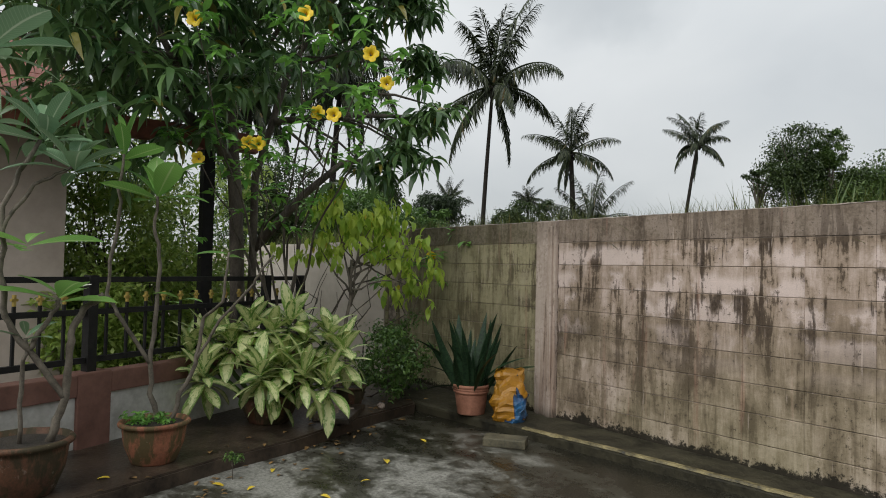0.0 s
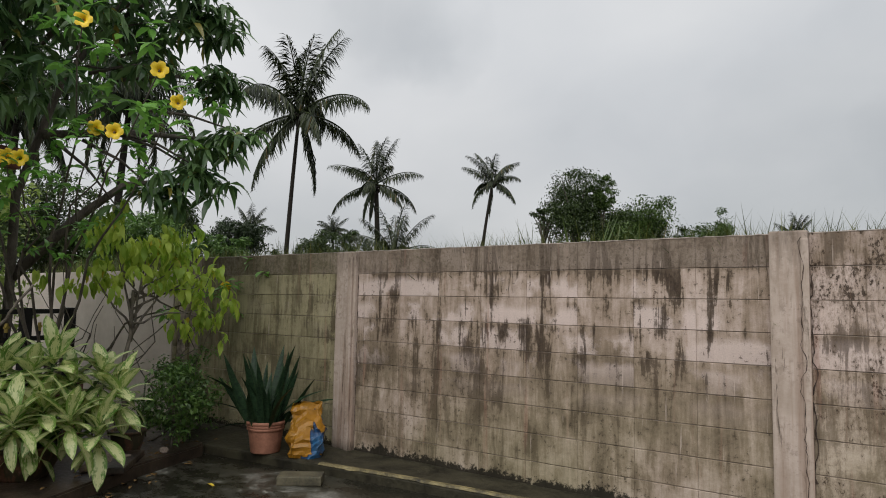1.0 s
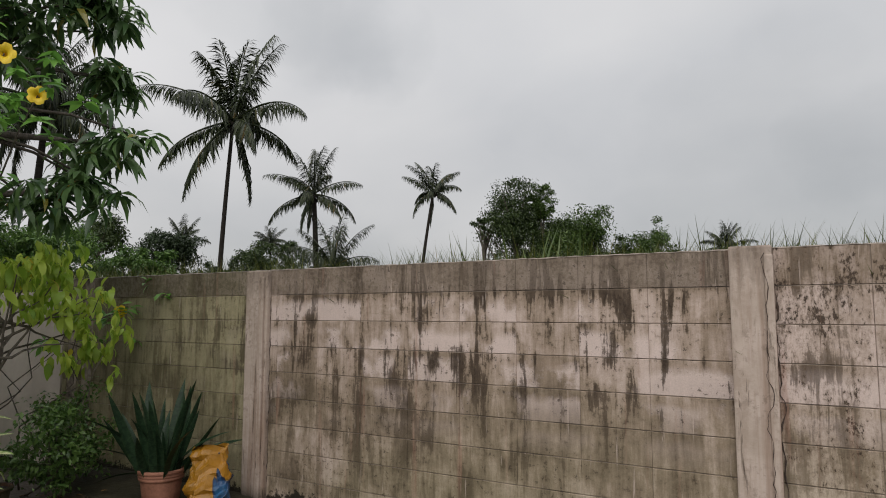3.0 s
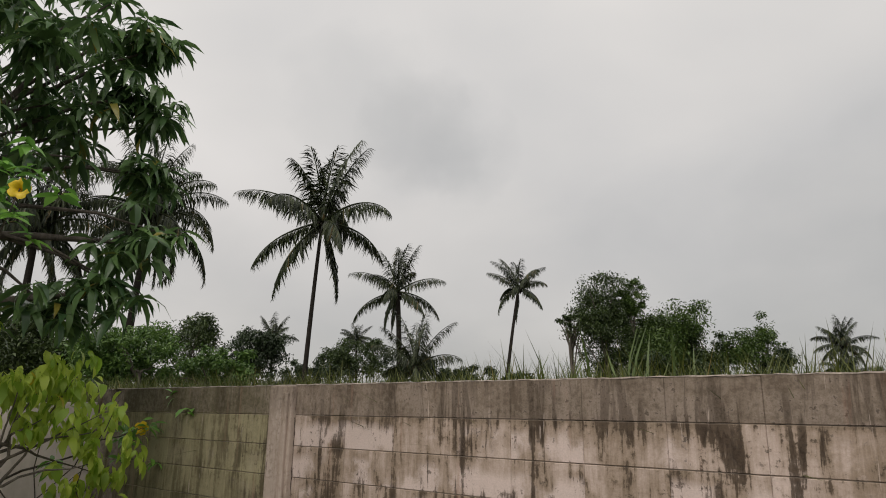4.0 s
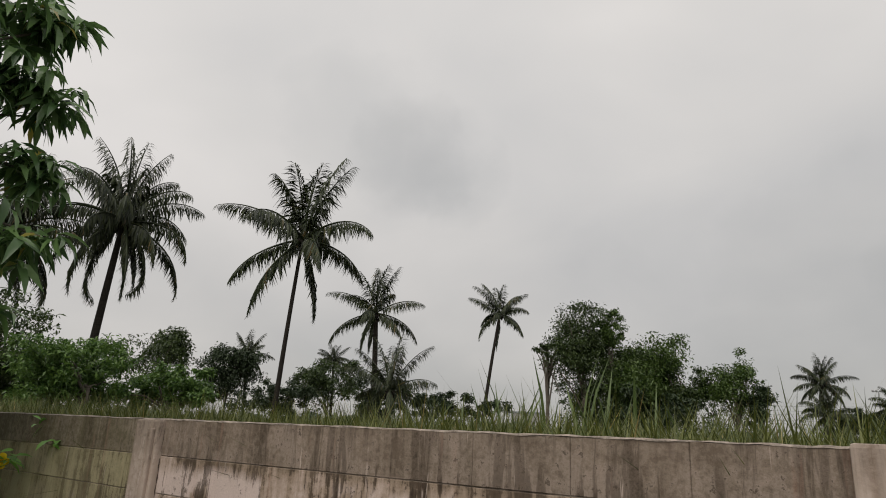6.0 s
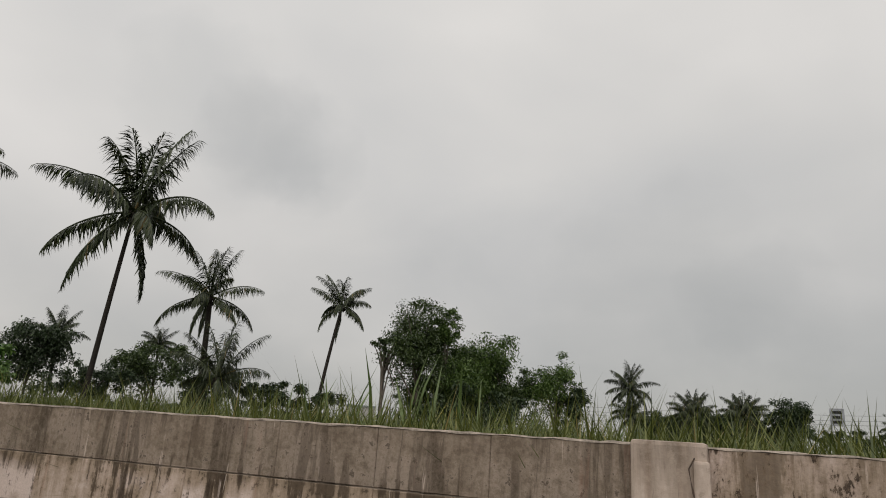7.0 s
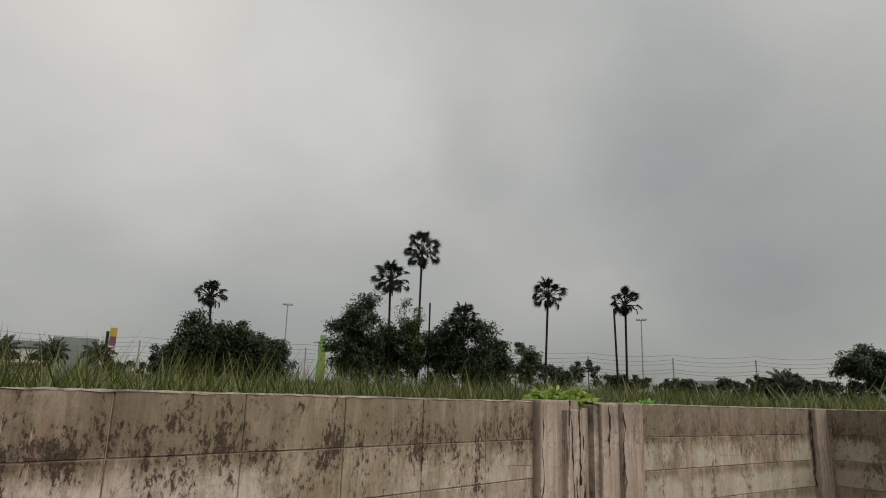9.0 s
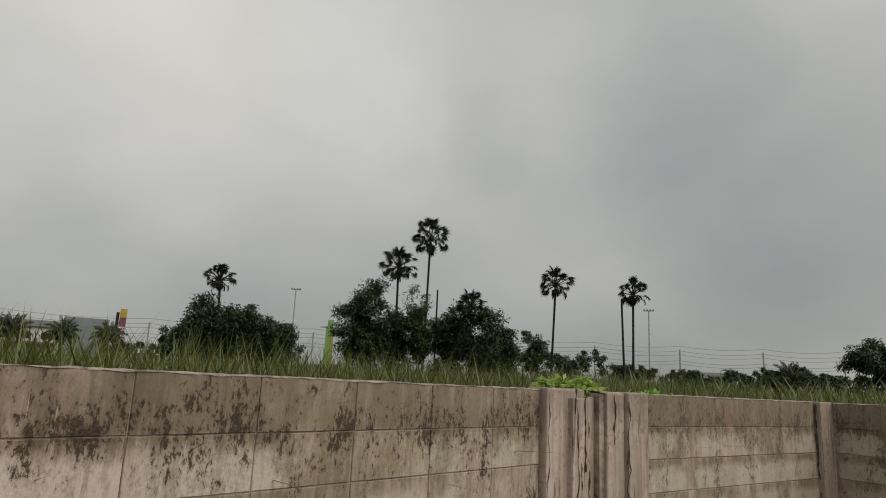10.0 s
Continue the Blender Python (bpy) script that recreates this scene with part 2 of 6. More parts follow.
def clay(name, fresh, worn, moss, amount):
    """Fired clay with moss and lime stains in hard-edged patches."""
    m, n = material(name)
    pos = n.add("NewGeometry").outputs["Position"]
    a, b, c = n.noise(pos, 6.0, 6.0, 0.7, 0.4), n.noise(pos, 60.0, 4.0, 0.7), n.noise(n.scaled(pos, 9.0, 9.0, 3.0), 1.0, 6.0, 0.7, 0.3)
    col = n.ramp(n.maths("ADD", n.maths("MULTIPLY", a, 0.6), n.maths("MULTIPLY", b, 0.4)), (0.38, worn), (0.6, fresh))
    col = n.mix(n.maths("MULTIPLY", n.ramp(c, (0.50 - amount, 0.0), (0.58 - amount, 1.0)), 0.85), col, moss + (1,))
    col = n.mix(n.maths("MULTIPLY", n.ramp(n.noise(pos, 16.0, 6.0, 0.75), (0.60, 0.0), (0.66, 1.0)), 0.45), col, (0.36, 0.30, 0.24, 1))
    finish(n, col, n.ramp(c, (0.4, 0.6), (0.6, 0.85)), n.maths("ADD", a, b), 0.5, 0.006, spec=0.35)
    return m


M_MOSSPOT = clay("mossy_terracotta", (0.34, 0.135, 0.075), (0.16, 0.065, 0.035), (0.075, 0.07, 0.028), 0.03)
M_IRON = plain("black_iron", (0.008, 0.008, 0.009), (0.018, 0.017, 0.016), 20.0, 0.65, 0.2, spec=0.25)
M_GOLD = plain("yellow_finial_paint", (0.26, 0.18, 0.03), (0.42, 0.31, 0.07), 30.0, 0.6, 0.2)
M_BROWN = plain("brown_paint", (0.125, 0.06, 0.045), (0.21, 0.105, 0.08), 6.0, 0.7, 0.3)
M_WHITE = plain("stained_white_paint", (0.34, 0.33, 0.30), (0.60, 0.59, 0.56), 3.0, 0.8, 0.3)
M_HOUSE = plain("house_render", (0.48, 0.42, 0.36), (0.62, 0.55, 0.49), 1.5, 0.85, 0.3)
# darker copy of the house render: shade under the eaves put into the colour
M_SHADEDHOUSE = plain("eaves_shaded_render", (0.38, 0.32, 0.27), (0.50, 0.43, 0.37), 1.5, 0.85, 0.3)
M_ROOF = plain("red_roof_tile", (0.13, 0.04, 0.025), (0.25, 0.085, 0.055), 5.0, 0.7, 0.5)
M_MANGO = leafy("mango_leaf", (0.044, 0.100, 0.036), (0.160, 0.270, 0.092), 0.28, 0.30, (0.32, 0.27, 0.05))
M_ALLA = leafy("allamanda_leaf", (0.09, 0.23, 0.04), (0.22, 0.46, 0.08), 0.35, 0.38)
M_LIME = leafy("lime_leaf", (0.24, 0.40, 0.04), (0.60, 0.72, 0.12), 0.4, 0.5, (0.65, 0.52, 0.05))
M_SHRUB = leafy("shrub_leaf", (0.045, 0.105, 0.024), (0.145, 0.245, 0.055), 0.4, 0.3)
M_TREE = leafy("tree_leaf", (0.022, 0.042, 0.012), (0.075, 0.112, 0.030), 0.5, 0.22)
M_DARKTREE = leafy("dark_tree_leaf", (0.013, 0.026, 0.010), (0.042, 0.070, 0.024), 0.55, 0.15)
M_BAMBOO = leafy("fresh_tree_leaf", (0.034, 0.070, 0.014), (0.105, 0.165, 0.036), 0.5, 0.28)
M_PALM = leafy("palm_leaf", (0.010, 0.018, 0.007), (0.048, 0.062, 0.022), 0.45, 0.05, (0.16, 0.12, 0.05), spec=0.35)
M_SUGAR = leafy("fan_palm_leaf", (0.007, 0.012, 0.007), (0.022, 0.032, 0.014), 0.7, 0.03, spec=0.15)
M_GRASS = leafy("tall_grass", (0.040, 0.060, 0.012), (0.160, 0.175, 0.042), 0.55, 0.3, (0.36, 0.28, 0.11))
M_REED = leafy("reed", (0.05, 0.085, 0.022), (0.12, 0.17, 0.05), 0.5, 0.25, (0.40, 0.30, 0.06))
M_FAR = leafy("far_wood", (0.035, 0.055, 0.040), (0.06, 0.085, 0.058), 0.8, 0.0)
M_PETAL = plain("yellow_petal", (0.72, 0.47, 0.01), (0.85, 0.62, 0.02), 30.0, 0.5, 0.1)
M_WPETAL = plain("white_petal", (0.75, 0.72, 0.62), (0.85, 0.84, 0.80), 30.0, 0.5, 0.1)
M_WETPOT = clay("dark_brown_clay", (0.15, 0.07, 0.038), (0.06, 0.032, 0.02), (0.035, 0.034, 0.016), 0.05)
M_DRY = plain("dead_leaf", (0.10, 0.055, 0.02), (0.30, 0.18, 0.06), 12.0, 0.8, 0.4)
M_YLEAF = plain("fallen_yellow_leaf", (0.5, 0.34, 0.02), (0.72, 0.55, 0.05), 20.0, 0.6, 0.2)
M_STEEL = plain("galvanised_steel", (0.22, 0.225, 0.23), (0.34, 0.34, 0.34), 3.0, 0.5, 0.1)
M_CONC = plain("pole_concrete", (0.22, 0.215, 0.20), (0.34, 0.33, 0.31), 2.0, 0.85, 0.2)
M_GREYROOF = plain("grey_sheet_roof", (0.13, 0.15, 0.15), (0.19, 0.21, 0.205), 0.4, 0.6, 0.1)
M_STONE = plain("rough_stone", (0.16, 0.12, 0.095), (0.42, 0.34, 0.28), 14.0, 0.85, 0.8, 0.01)
M_WIRE = plain("cable_black", (0.02, 0.02, 0.02), (0.04, 0.04, 0.04), 3.0, 0.6, 0.1)


def vein_leaf(name, dark, light, rib, blotch=0.0, rough=0.4, translucent=0.2):
    """A leaf with a midrib and, where blotch > 0, pale patches along its middle (u along, v across)."""
    m, n = material(name)
    uv = n.add("UVMap").outputs[0]
    s = n.add("SeparateXYZ", Vector=uv)
    off = n.maths("ABSOLUTE", n.maths("SUBTRACT", s.outputs["Y"], 0.5))
    rnd = n.add("ObjectInfo").outputs["Random"]
    col = n.ramp(rnd, (0.0, dark), (1.0, light))
    pos = n.add("NewGeometry").outputs["Position"]
    if blotch:
        streak = n.noise(n.add("CombineXYZ", X=n.maths("ADD", n.maths("MULTIPLY", s.outputs["X"], 7.0), n.maths("MULTIPLY", off, -5.0)), Y=n.maths("MULTIPLY", off, 9.0), Z=n.maths("MULTIPLY", rnd, 50.0)).outputs[0], 1.0, 5.0, 0.7, 0.5)
        pale = n.maths("ADD", n.maths("MULTIPLY", n.noise(pos, 30.0, 4.0), 0.35), n.maths("MULTIPLY", streak, 0.75))
        pale = n.maths("SUBTRACT", pale, n.maths("MULTIPLY", off, 0.45))
        col = n.mix(n.maths("MULTIPLY", n.ramp(pale, (0.38, 0.0), (0.47, 1.0)), blotch), col, (0.80, 0.80, 0.44, 1))
    else:
        side = n.add("TexWave", props={"wave_type": "BANDS", "bands_direction": "X"}, Vector=n.add("CombineXYZ", X=n.maths("ADD", s.outputs["X"], n.maths("MULTIPLY", off, -0.3)), Y=0.0, Z=0.0).outputs[0], Scale=6.0).outputs["Fac"]
        col = n.mix(n.maths("MULTIPLY", n.ramp(side, (0.86, 0.0), (1.0, 1.0)), 0.25), col, rib + (1,))
    col = n.mix(n.ramp(off, (0.02, 0.8), (0.05, 0.0)), col, rib + (1,))
    finish(n, col, rough, translucent=translucent)
    return m


M_FRANGI = vein_leaf("frangipani_leaf", (0.14, 0.31, 0.065), (0.26, 0.50, 0.11), (0.48, 0.60, 0.27), translucent=0.35)
M_GREYFRANGI = vein_leaf("grey_green_leaf", (0.13, 0.24, 0.13), (0.24, 0.37, 0.21), (0.50, 0.58, 0.42))
M_DIEFF = vein_leaf("variegated_leaf", (0.12, 0.26, 0.045), (0.29, 0.43, 0.10), (0.70, 0.74, 0.36), 0.88, translucent=0.28)


def snake_leaf():
    m, n = material("snake_plant_leaf")
    uv = n.add("UVMap").outputs[0]
    s = n.add("SeparateXYZ", Vector=uv)
    band = n.noise(n.scaled(uv, 26.0, 2.0, 1.0), 1.0, 4.0, 0.6, 0.6)
    col = n.ramp(band, (0.40, (0.007, 0.021, 0.009)), (0.66, (0.022, 0.050, 0.021)))
    off = n.maths("ABSOLUTE", n.maths("SUBTRACT", s.outputs["Y"], 0.5))
    col = n.mix(n.ramp(off, (0.45, 0.0), (0.49, 0.25)), col, (0.10, 0.13, 0.04, 1))
    finish(n, col, 0.5, spec=0.25)
    return m


M_SNAKE = snake_leaf()


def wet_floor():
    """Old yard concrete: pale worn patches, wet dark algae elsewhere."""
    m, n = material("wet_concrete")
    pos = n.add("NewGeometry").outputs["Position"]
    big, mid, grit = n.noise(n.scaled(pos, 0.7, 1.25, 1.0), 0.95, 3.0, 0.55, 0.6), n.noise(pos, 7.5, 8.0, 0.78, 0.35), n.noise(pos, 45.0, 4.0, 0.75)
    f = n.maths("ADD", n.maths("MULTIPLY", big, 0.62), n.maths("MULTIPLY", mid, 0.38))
    # the floor turns darker and smoother towards the foot of the strip
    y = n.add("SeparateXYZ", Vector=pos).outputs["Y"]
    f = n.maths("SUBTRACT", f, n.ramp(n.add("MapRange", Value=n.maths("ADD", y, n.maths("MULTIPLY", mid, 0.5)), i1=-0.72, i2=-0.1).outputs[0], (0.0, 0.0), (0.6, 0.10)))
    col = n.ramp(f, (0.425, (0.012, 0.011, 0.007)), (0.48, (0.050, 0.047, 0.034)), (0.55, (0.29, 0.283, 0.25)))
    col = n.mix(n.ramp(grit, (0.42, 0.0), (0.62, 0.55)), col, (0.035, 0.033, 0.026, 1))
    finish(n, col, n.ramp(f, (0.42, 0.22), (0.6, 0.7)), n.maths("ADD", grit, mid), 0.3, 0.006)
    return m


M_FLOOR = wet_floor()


# ---- geometry helpers ----
def mesh_of(name, verts, faces, mats, smooth=False, uvs=None):
    me = bpy.data.meshes.new(name)
    me.from_pydata([tuple(v) for v in verts], [], faces)
    for m in mats if isinstance(mats, (list, tuple)) else [mats]:
        me.materials.append(m)
    if uvs is not None:
        layer = me.uv_layers.new(name="UVMap")
        for loop in me.loops:
            layer.data[loop.index].uv = uvs[loop.vertex_index]
    if smooth:
        me.polygons.foreach_set("use_smooth", [True] * len(me.polygons))
    me.update()
    return me


def bm_mesh(name, bm, mat, smooth=False):
    me = bpy.data.meshes.new(name)
    bm.to_mesh(me)
    bm.free()
    me.materials.append(mat)
    if smooth:
        me.polygons.foreach_set("use_smooth", [True] * len(me.polygons))
    return me


def part(name, bm, mat, parent=None, label="", smooth=False):
    ob = new(name, bm_mesh(name, bm, mat, smooth))
    if parent is not None:
        ob.parent = parent
    return tagged(ob, label)


def base(name, at, label, category, group="", kind=""):
    ob = new(name)
    ob.location = at
    return tagged(ob, label, category, group, kind)


def box(x0, x1, y0, y1, z0, z1, bevel=0.0, bm=None, m=None):
    bm = bm or bmesh.new()
    made = bmesh.ops.create_cube(bm, size=1.0, matrix=(m or Matrix()) @ Matrix.Translation(((x0 + x1) / 2, (y0 + y1) / 2, (z0 + z1) / 2)) @ Matrix.Diagonal((x1 - x0, y1 - y0, z1 - z0, 1)))
    if bevel:
        edges = list({e for v in made["verts"] for e in v.link_edges})
        bmesh.ops.bevel(bm, geom=edges, offset=bevel, segments=2, affect="EDGES", profile=0.6)
    return bm


def lathe(profile, seg=28, bm=None, wob=0.0, seed=0):
    """A turned body from (radius, height) pairs."""
    bm = bm or bmesh.new()
    rings = []
    for r, z in profile:
        rings.append([bm.verts.new((r * (1 + wob * noise.noise((math.cos(a) * 1.5 + seed, math.sin(a) * 1.5, z * 4))) * math.cos(a), r * (1 + wob * noise.noise((math.cos(a) * 1.5 + seed, math.sin(a) * 1.5, z * 4))) * math.sin(a), z)) for a in (2 * math.pi * i / seg for i in range(seg))])
    for a, b in zip(rings, rings[1:]):
        for i in range(seg):
            bm.faces.new((a[i], a[(i + 1) % seg], b[(i + 1) % seg], b[i]))
    if profile[0][0] > 1e-4:
        bm.faces.new(list(reversed(rings[0])))
    if profile[-1][0] > 1e-4:
        bm.faces.new(rings[-1])
    return bm


def tube(points, radii, seg=8, bm=None):
    """A tapered limb along points."""
    bm = bm or bmesh.new()
    pts = [Vector(p) for p in points]
    rings, side = [], Vector((0.3, 1, 0.1))
    for i, p in enumerate(pts):
        d = (pts[min(i + 1, len(pts) - 1)] - pts[max(i - 1, 0)]).normalized()
        side = (side - d * side.dot(d)).normalized()
        up = d.cross(side)
        r = radii[i] if hasattr(radii, "__len__") else radii
        rings.append([bm.verts.new(p + (side * math.cos(a) + up * math.sin(a)) * r) for a in (2 * math.pi * k / seg for k in range(seg))])
    for a, b in zip(rings, rings[1:]):
        for k in range(seg):
            bm.faces.new((a[k], a[(k + 1) % seg], b[(k + 1) % seg], b[k]))
    bm.faces.new(list(reversed(rings[0])))
    bm.faces.new(rings[-1])
    return bm


def wavy(a, b, n, amount, seed):
    """Points from a to b with a natural wander."""
    a, b = Vector(a), Vector(b)
    out = []
    for i in range(n + 1):
        t = i / n
        wob = Vector((noise.noise((seed, t * 3, 0)), noise.noise((seed, t * 3, 7)), noise.noise((seed, t * 3, 13)) * 0.5))
        out.append(a.lerp(b, t) + wob * amount * math.sin(math.pi * min(1, t * 1.2)) )
    return out


def blade(length, width, bend=0.3, fold=0.25, segs=5, widest=0.45, tip=0.0, full=0.75):
    """A leaf along +x, arched down, folded at the midrib: verts, faces, uvs."""
    V, F, U = [], [], []
    for i in range(segs + 1):
        t = i / segs
        wdt = width / 2 * (math.sin(math.pi * min(1, t ** (math.log(0.5) / math.log(widest)))) ** full if 0 < t < 1 else tip)
        x, z = length * (t - 0.12 * bend * t * t), length * (0.18 * bend * math.sin(math.pi * t * 0.6) - bend * t * t * 0.75)
        for s in (-1, 0, 1):
            V.append((x, s * wdt, z + abs(s) * wdt * fold))
            U.append((t, 0.5 + 0.5 * s))
    for i in range(segs):
        a = i * 3
        F += [(a, a + 3, a + 4, a + 1), (a + 1, a + 4, a + 5, a + 2)]
    return V, F, U


def scatter(name, templates, mats, parent=None, label="", category="", kind="", material_of=None):
    """One mesh out of many posed copies: templates is a list of (V, F, matrices N x 4 x 4)."""
    allv, loops, starts, total, count = [], [], [], 0, 0
    sizes = []
    mi = []
    for k, (V, F, mm) in enumerate(templates):
        V = np.array(V, dtype=np.float64)
        mm = np.array(mm, dtype=np.float64)
        if not len(mm):
            continue
        pts = np.einsum("nij,vj->nvi", mm[:, :3, :3], V) + mm[:, None, :3, 3]
        allv.append(pts.reshape(-1, 3))
        offs = count + np.arange(len(mm))[:, None] * len(V)
        flat_f = np.concatenate([np.array(f) for f in F])
        lens = np.array([len(f) for f in F])
        loops.append((offs + flat_f[None, :]).reshape(-1))
        sizes.append(np.tile(lens, len(mm)))
        mi.append(np.full(len(mm) * len(F), k if material_of is None else material_of[k]))
        count += len(mm) * len(V)
    verts = np.concatenate(allv)
    lp = np.concatenate(loops)
    sz = np.concatenate(sizes)
    me = bpy.data.meshes.new(name)
    me.vertices.add(len(verts))
    me.vertices.foreach_set("co", verts.reshape(-1).astype(np.float32))
    me.loops.add(len(lp))
    me.loops.foreach_set("vertex_index", lp.astype(np.int32))
    me.polygons.add(len(sz))
    me.polygons.foreach_set("loop_start", np.concatenate([[0], np.cumsum(sz)[:-1]]).astype(np.int32))
    me.polygons.foreach_set("loop_total", sz.astype(np.int32))
    for m in mats if isinstance(mats, (list, tuple)) else [mats]:
        me.materials.append(m)
    if isinstance(mats, (list, tuple)) and len(mats) > 1:
        me.polygons.foreach_set("material_index", np.concatenate(mi).astype(np.int32))
    me.update(calc_edges=True)
    ob = new(name, me)
    if parent is not None:
        ob.parent = parent
    return tagged(ob, label, category, "", kind)


def turned(p, yaw, pitch, roll, s):
    """4 x 4 arrays for many poses: the x axis points along yaw and pitch."""
    p, yaw, pitch, roll, s = np.asarray(p, float), np.asarray(yaw), np.asarray(pitch), np.asarray(roll), np.asarray(s)
    n = len(p)
    cy, sy, cp, sp, cr, sr = np.cos(yaw), np.sin(yaw), np.cos(pitch), np.sin(pitch), np.cos(roll), np.sin(roll)
    x = np.stack([cy * cp, sy * cp, sp], 1)
    y0 = np.stack([-sy, cy, np.zeros(n)], 1)
    z0 = np.cross(x, y0)
    y = y0 * cr[:, None] + z0 * sr[:, None]
    z = np.cross(x, y)
    out = np.zeros((n, 4, 4))
    out[:, :3, 0], out[:, :3, 1], out[:, :3, 2] = x * s[:, None], y * s[:, None], z * s[:, None]
    out[:, :3, 3], out[:, 3, 3] = p, 1
    return out


rng = np.random.default_rng(7)

FIELD, TOP = 1.0, 1.75


def afar(az, dist, z=FIELD):
    """A place at a bearing (degrees from +y towards +x) and distance from the middle of the yard."""
    return (3.9 + dist * math.sin(radians(az)), -2.3 + dist * math.cos(radians(az)), z)


def at_height(el, dist):
    return 1.75 + dist * math.tan(radians(el))


# ---- ground ----
def ground():
    xs = sorted({-3000, -1200, -500, -200, -90, -45, -25, -14, -9, -6, -4, -2.8, -2.0, 0, 2, 4, 6, 8, 10.75, 10.85, 12, 15, 20, 30, 60, 120, 250, 600, 1500, 3000})
    ys = sorted({-3000, -600, -120, -40, -15, -7.5, -5, -3.5, -2, -1, 0.03, 0.09, 0.6, 1.5, 3, 5, 8, 12, 18, 26, 40, 60, 90, 140, 220, 400, 800, 1600, 3000})

    def level(x, y):
        if y < 0.05 and x < 10.8 or x < -2.75 and y < 0.05:
            return -0.26
        return FIELD + 0.12 * noise.noise((x * 0.15, y * 0.15, 0))

    V = [(x, y, level(x, y)) for y in ys for x in xs]
    nx = len(xs)
    F = [(j * nx + i, j * nx + i + 1, (j + 1) * nx + i + 1, (j + 1) * nx + i) for j in range(len(ys) - 1) for i in range(nx - 1)]
    ob = new("ground", mesh_of("ground", V, F, M_FIELD))
    tagged(ob, "rough field soil under tall grass behind the wall", "ground", kind="structure")


ground()

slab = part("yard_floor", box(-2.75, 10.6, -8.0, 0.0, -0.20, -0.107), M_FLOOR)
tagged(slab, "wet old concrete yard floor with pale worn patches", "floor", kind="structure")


KERB_LINE = ((-1.9, 0.70), (-1.0, 0.66), (0.5, 0.50), (1.1, 0.43), (2.1, 0.35), (3.1, 0.30), (7.8, 0.27))


def kerb_depth(x):
    return float(np.interp(x, [p[0] for p in KERB_LINE], [p[1] for p in KERB_LINE]))


def ribbon(rows):
    """A closed strip through cross-sections of equal length, with its ends shut."""
    bm = bmesh.new()
    rings = [[bm.verts.new(p) for p in row] for row in rows]
    k = len(rings[0])
    for a, b in zip(rings, rings[1:]):
        for i in range(k):
            bm.faces.new((a[i], b[i], b[(i + 1) % k], a[(i + 1) % k]))
    bm.faces.new(rings[0])
    bm.faces.new(list(reversed(rings[-1])))
    bmesh.ops.recalc_face_normals(bm, faces=bm.faces)
    return bm


def kerb():
    """The low strip at the wall's foot: rough top, chipped front edge with a yellowish line."""
    rows, edge = [], []
    n = 300
    for k in range(n + 1):
        x = -1.9 + 9.7 * k / n
        d = kerb_depth(x) + 0.012 * noise.noise((x * 2.3, 0, 1)) + 0.006 * noise.noise((x * 11, 3, 1))
        z = KERB_TOP + 0.006 * noise.noise((x * 1.7, 5, 2))
        chip = max(0.0, noise.noise((x * 6, 8, 3)) - 0.2) * 0.05
        rows.append([(x, -0.002, -0.18), (x, -0.002, z + 0.004), (x, -d * 0.5, z + 0.004 * noise.noise((x * 5, 1, 6))), (x, -d + 0.035 + chip, z), (x, -d + 0.006, z - 0.012 - chip * 0.5), (x, -d, z - 0.03), (x, -d - 0.006, -0.18)])
        wide = 0.018 + 0.014 * abs(noise.noise((x * 3.1, 2, 9))) + 0.008 * noise.noise((x * 17, 2, 9))
        edge.append([(x, -d + 0.036 + wide, z - 0.004), (x, -d + 0.034 + wide * 0.6, z + 0.003), (x, -d + 0.012 + chip, z + 0.001), (x, -d - 0.001, z - 0.012 - chip * 0.5), (x, -d + 0.02, z - 0.03)])
    ob = part("kerb", ribbon(rows), M_KERB)
    tagged(ob, "low wet mossy concrete strip along the foot of the wall", "kerb", kind="structure")
    run = [e for e in edge if e[0][0] > 0.25]
    ob = part("kerb_edge", ribbon(run), M_EDGE)
    tagged(ob, "broken yellowish edge of the low strip", "kerb", kind="structure")


KERB_TOP, BED_TOP = -0.02, -0.007
M_KERB = plain("kerb_concrete", (0.010, 0.009, 0.006), (0.050, 0.045, 0.028), 4.0, 0.6, 0.6, 0.008, spec=0.25)
M_EDGE = plain("yellowish_edge", (0.016, 0.014, 0.009), (0.25, 0.205, 0.095), 7.0, 0.6, 0.6, 0.006)
kerb()


def bed():
    """The raised garden strip on the damp side of the yard."""
    outline = [(-2.7, -0.72), (-1.05, -0.68), (-0.98, -0.74), (-0.74, -1.46), (-0.64, -1.69), (-0.36, -2.27), (-0.20, -2.85), (0.12, -3.66), (0.42, -5.2), (0.48, -8.0), (-0.4, -8.0), (-2.7, -0.9)]
    bm = bmesh.new()
    low = [bm.verts.new((x, y, -0.19)) for x, y in outline]
    f = bm.faces.new(low)
    top = bmesh.ops.extrude_face_region(bm, geom=[f])
    for v in top["geom"]:
        if isinstance(v, bmesh.types.BMVert):
            v.co.z = BED_TOP
    bmesh.ops.recalc_face_normals(bm, faces=bm.faces)
    bmesh.ops.bevel(bm, geom=[e for e in bm.edges if all(v.co.z > -0.05 for v in e.verts)], offset=0.015, segments=2, affect="EDGES")
    ob = part("garden_bed", bm, M_BED)
    tagged(ob, "raised dark wet concrete garden strip with fallen leaves", "garden bed", kind="structure")


M_BED = plain("bed_concrete", (0.014, 0.010, 0.0075), (0.072, 0.052, 0.036), 5.0, 0.42, 0.5, 0.006, spec=0.45)
bed()


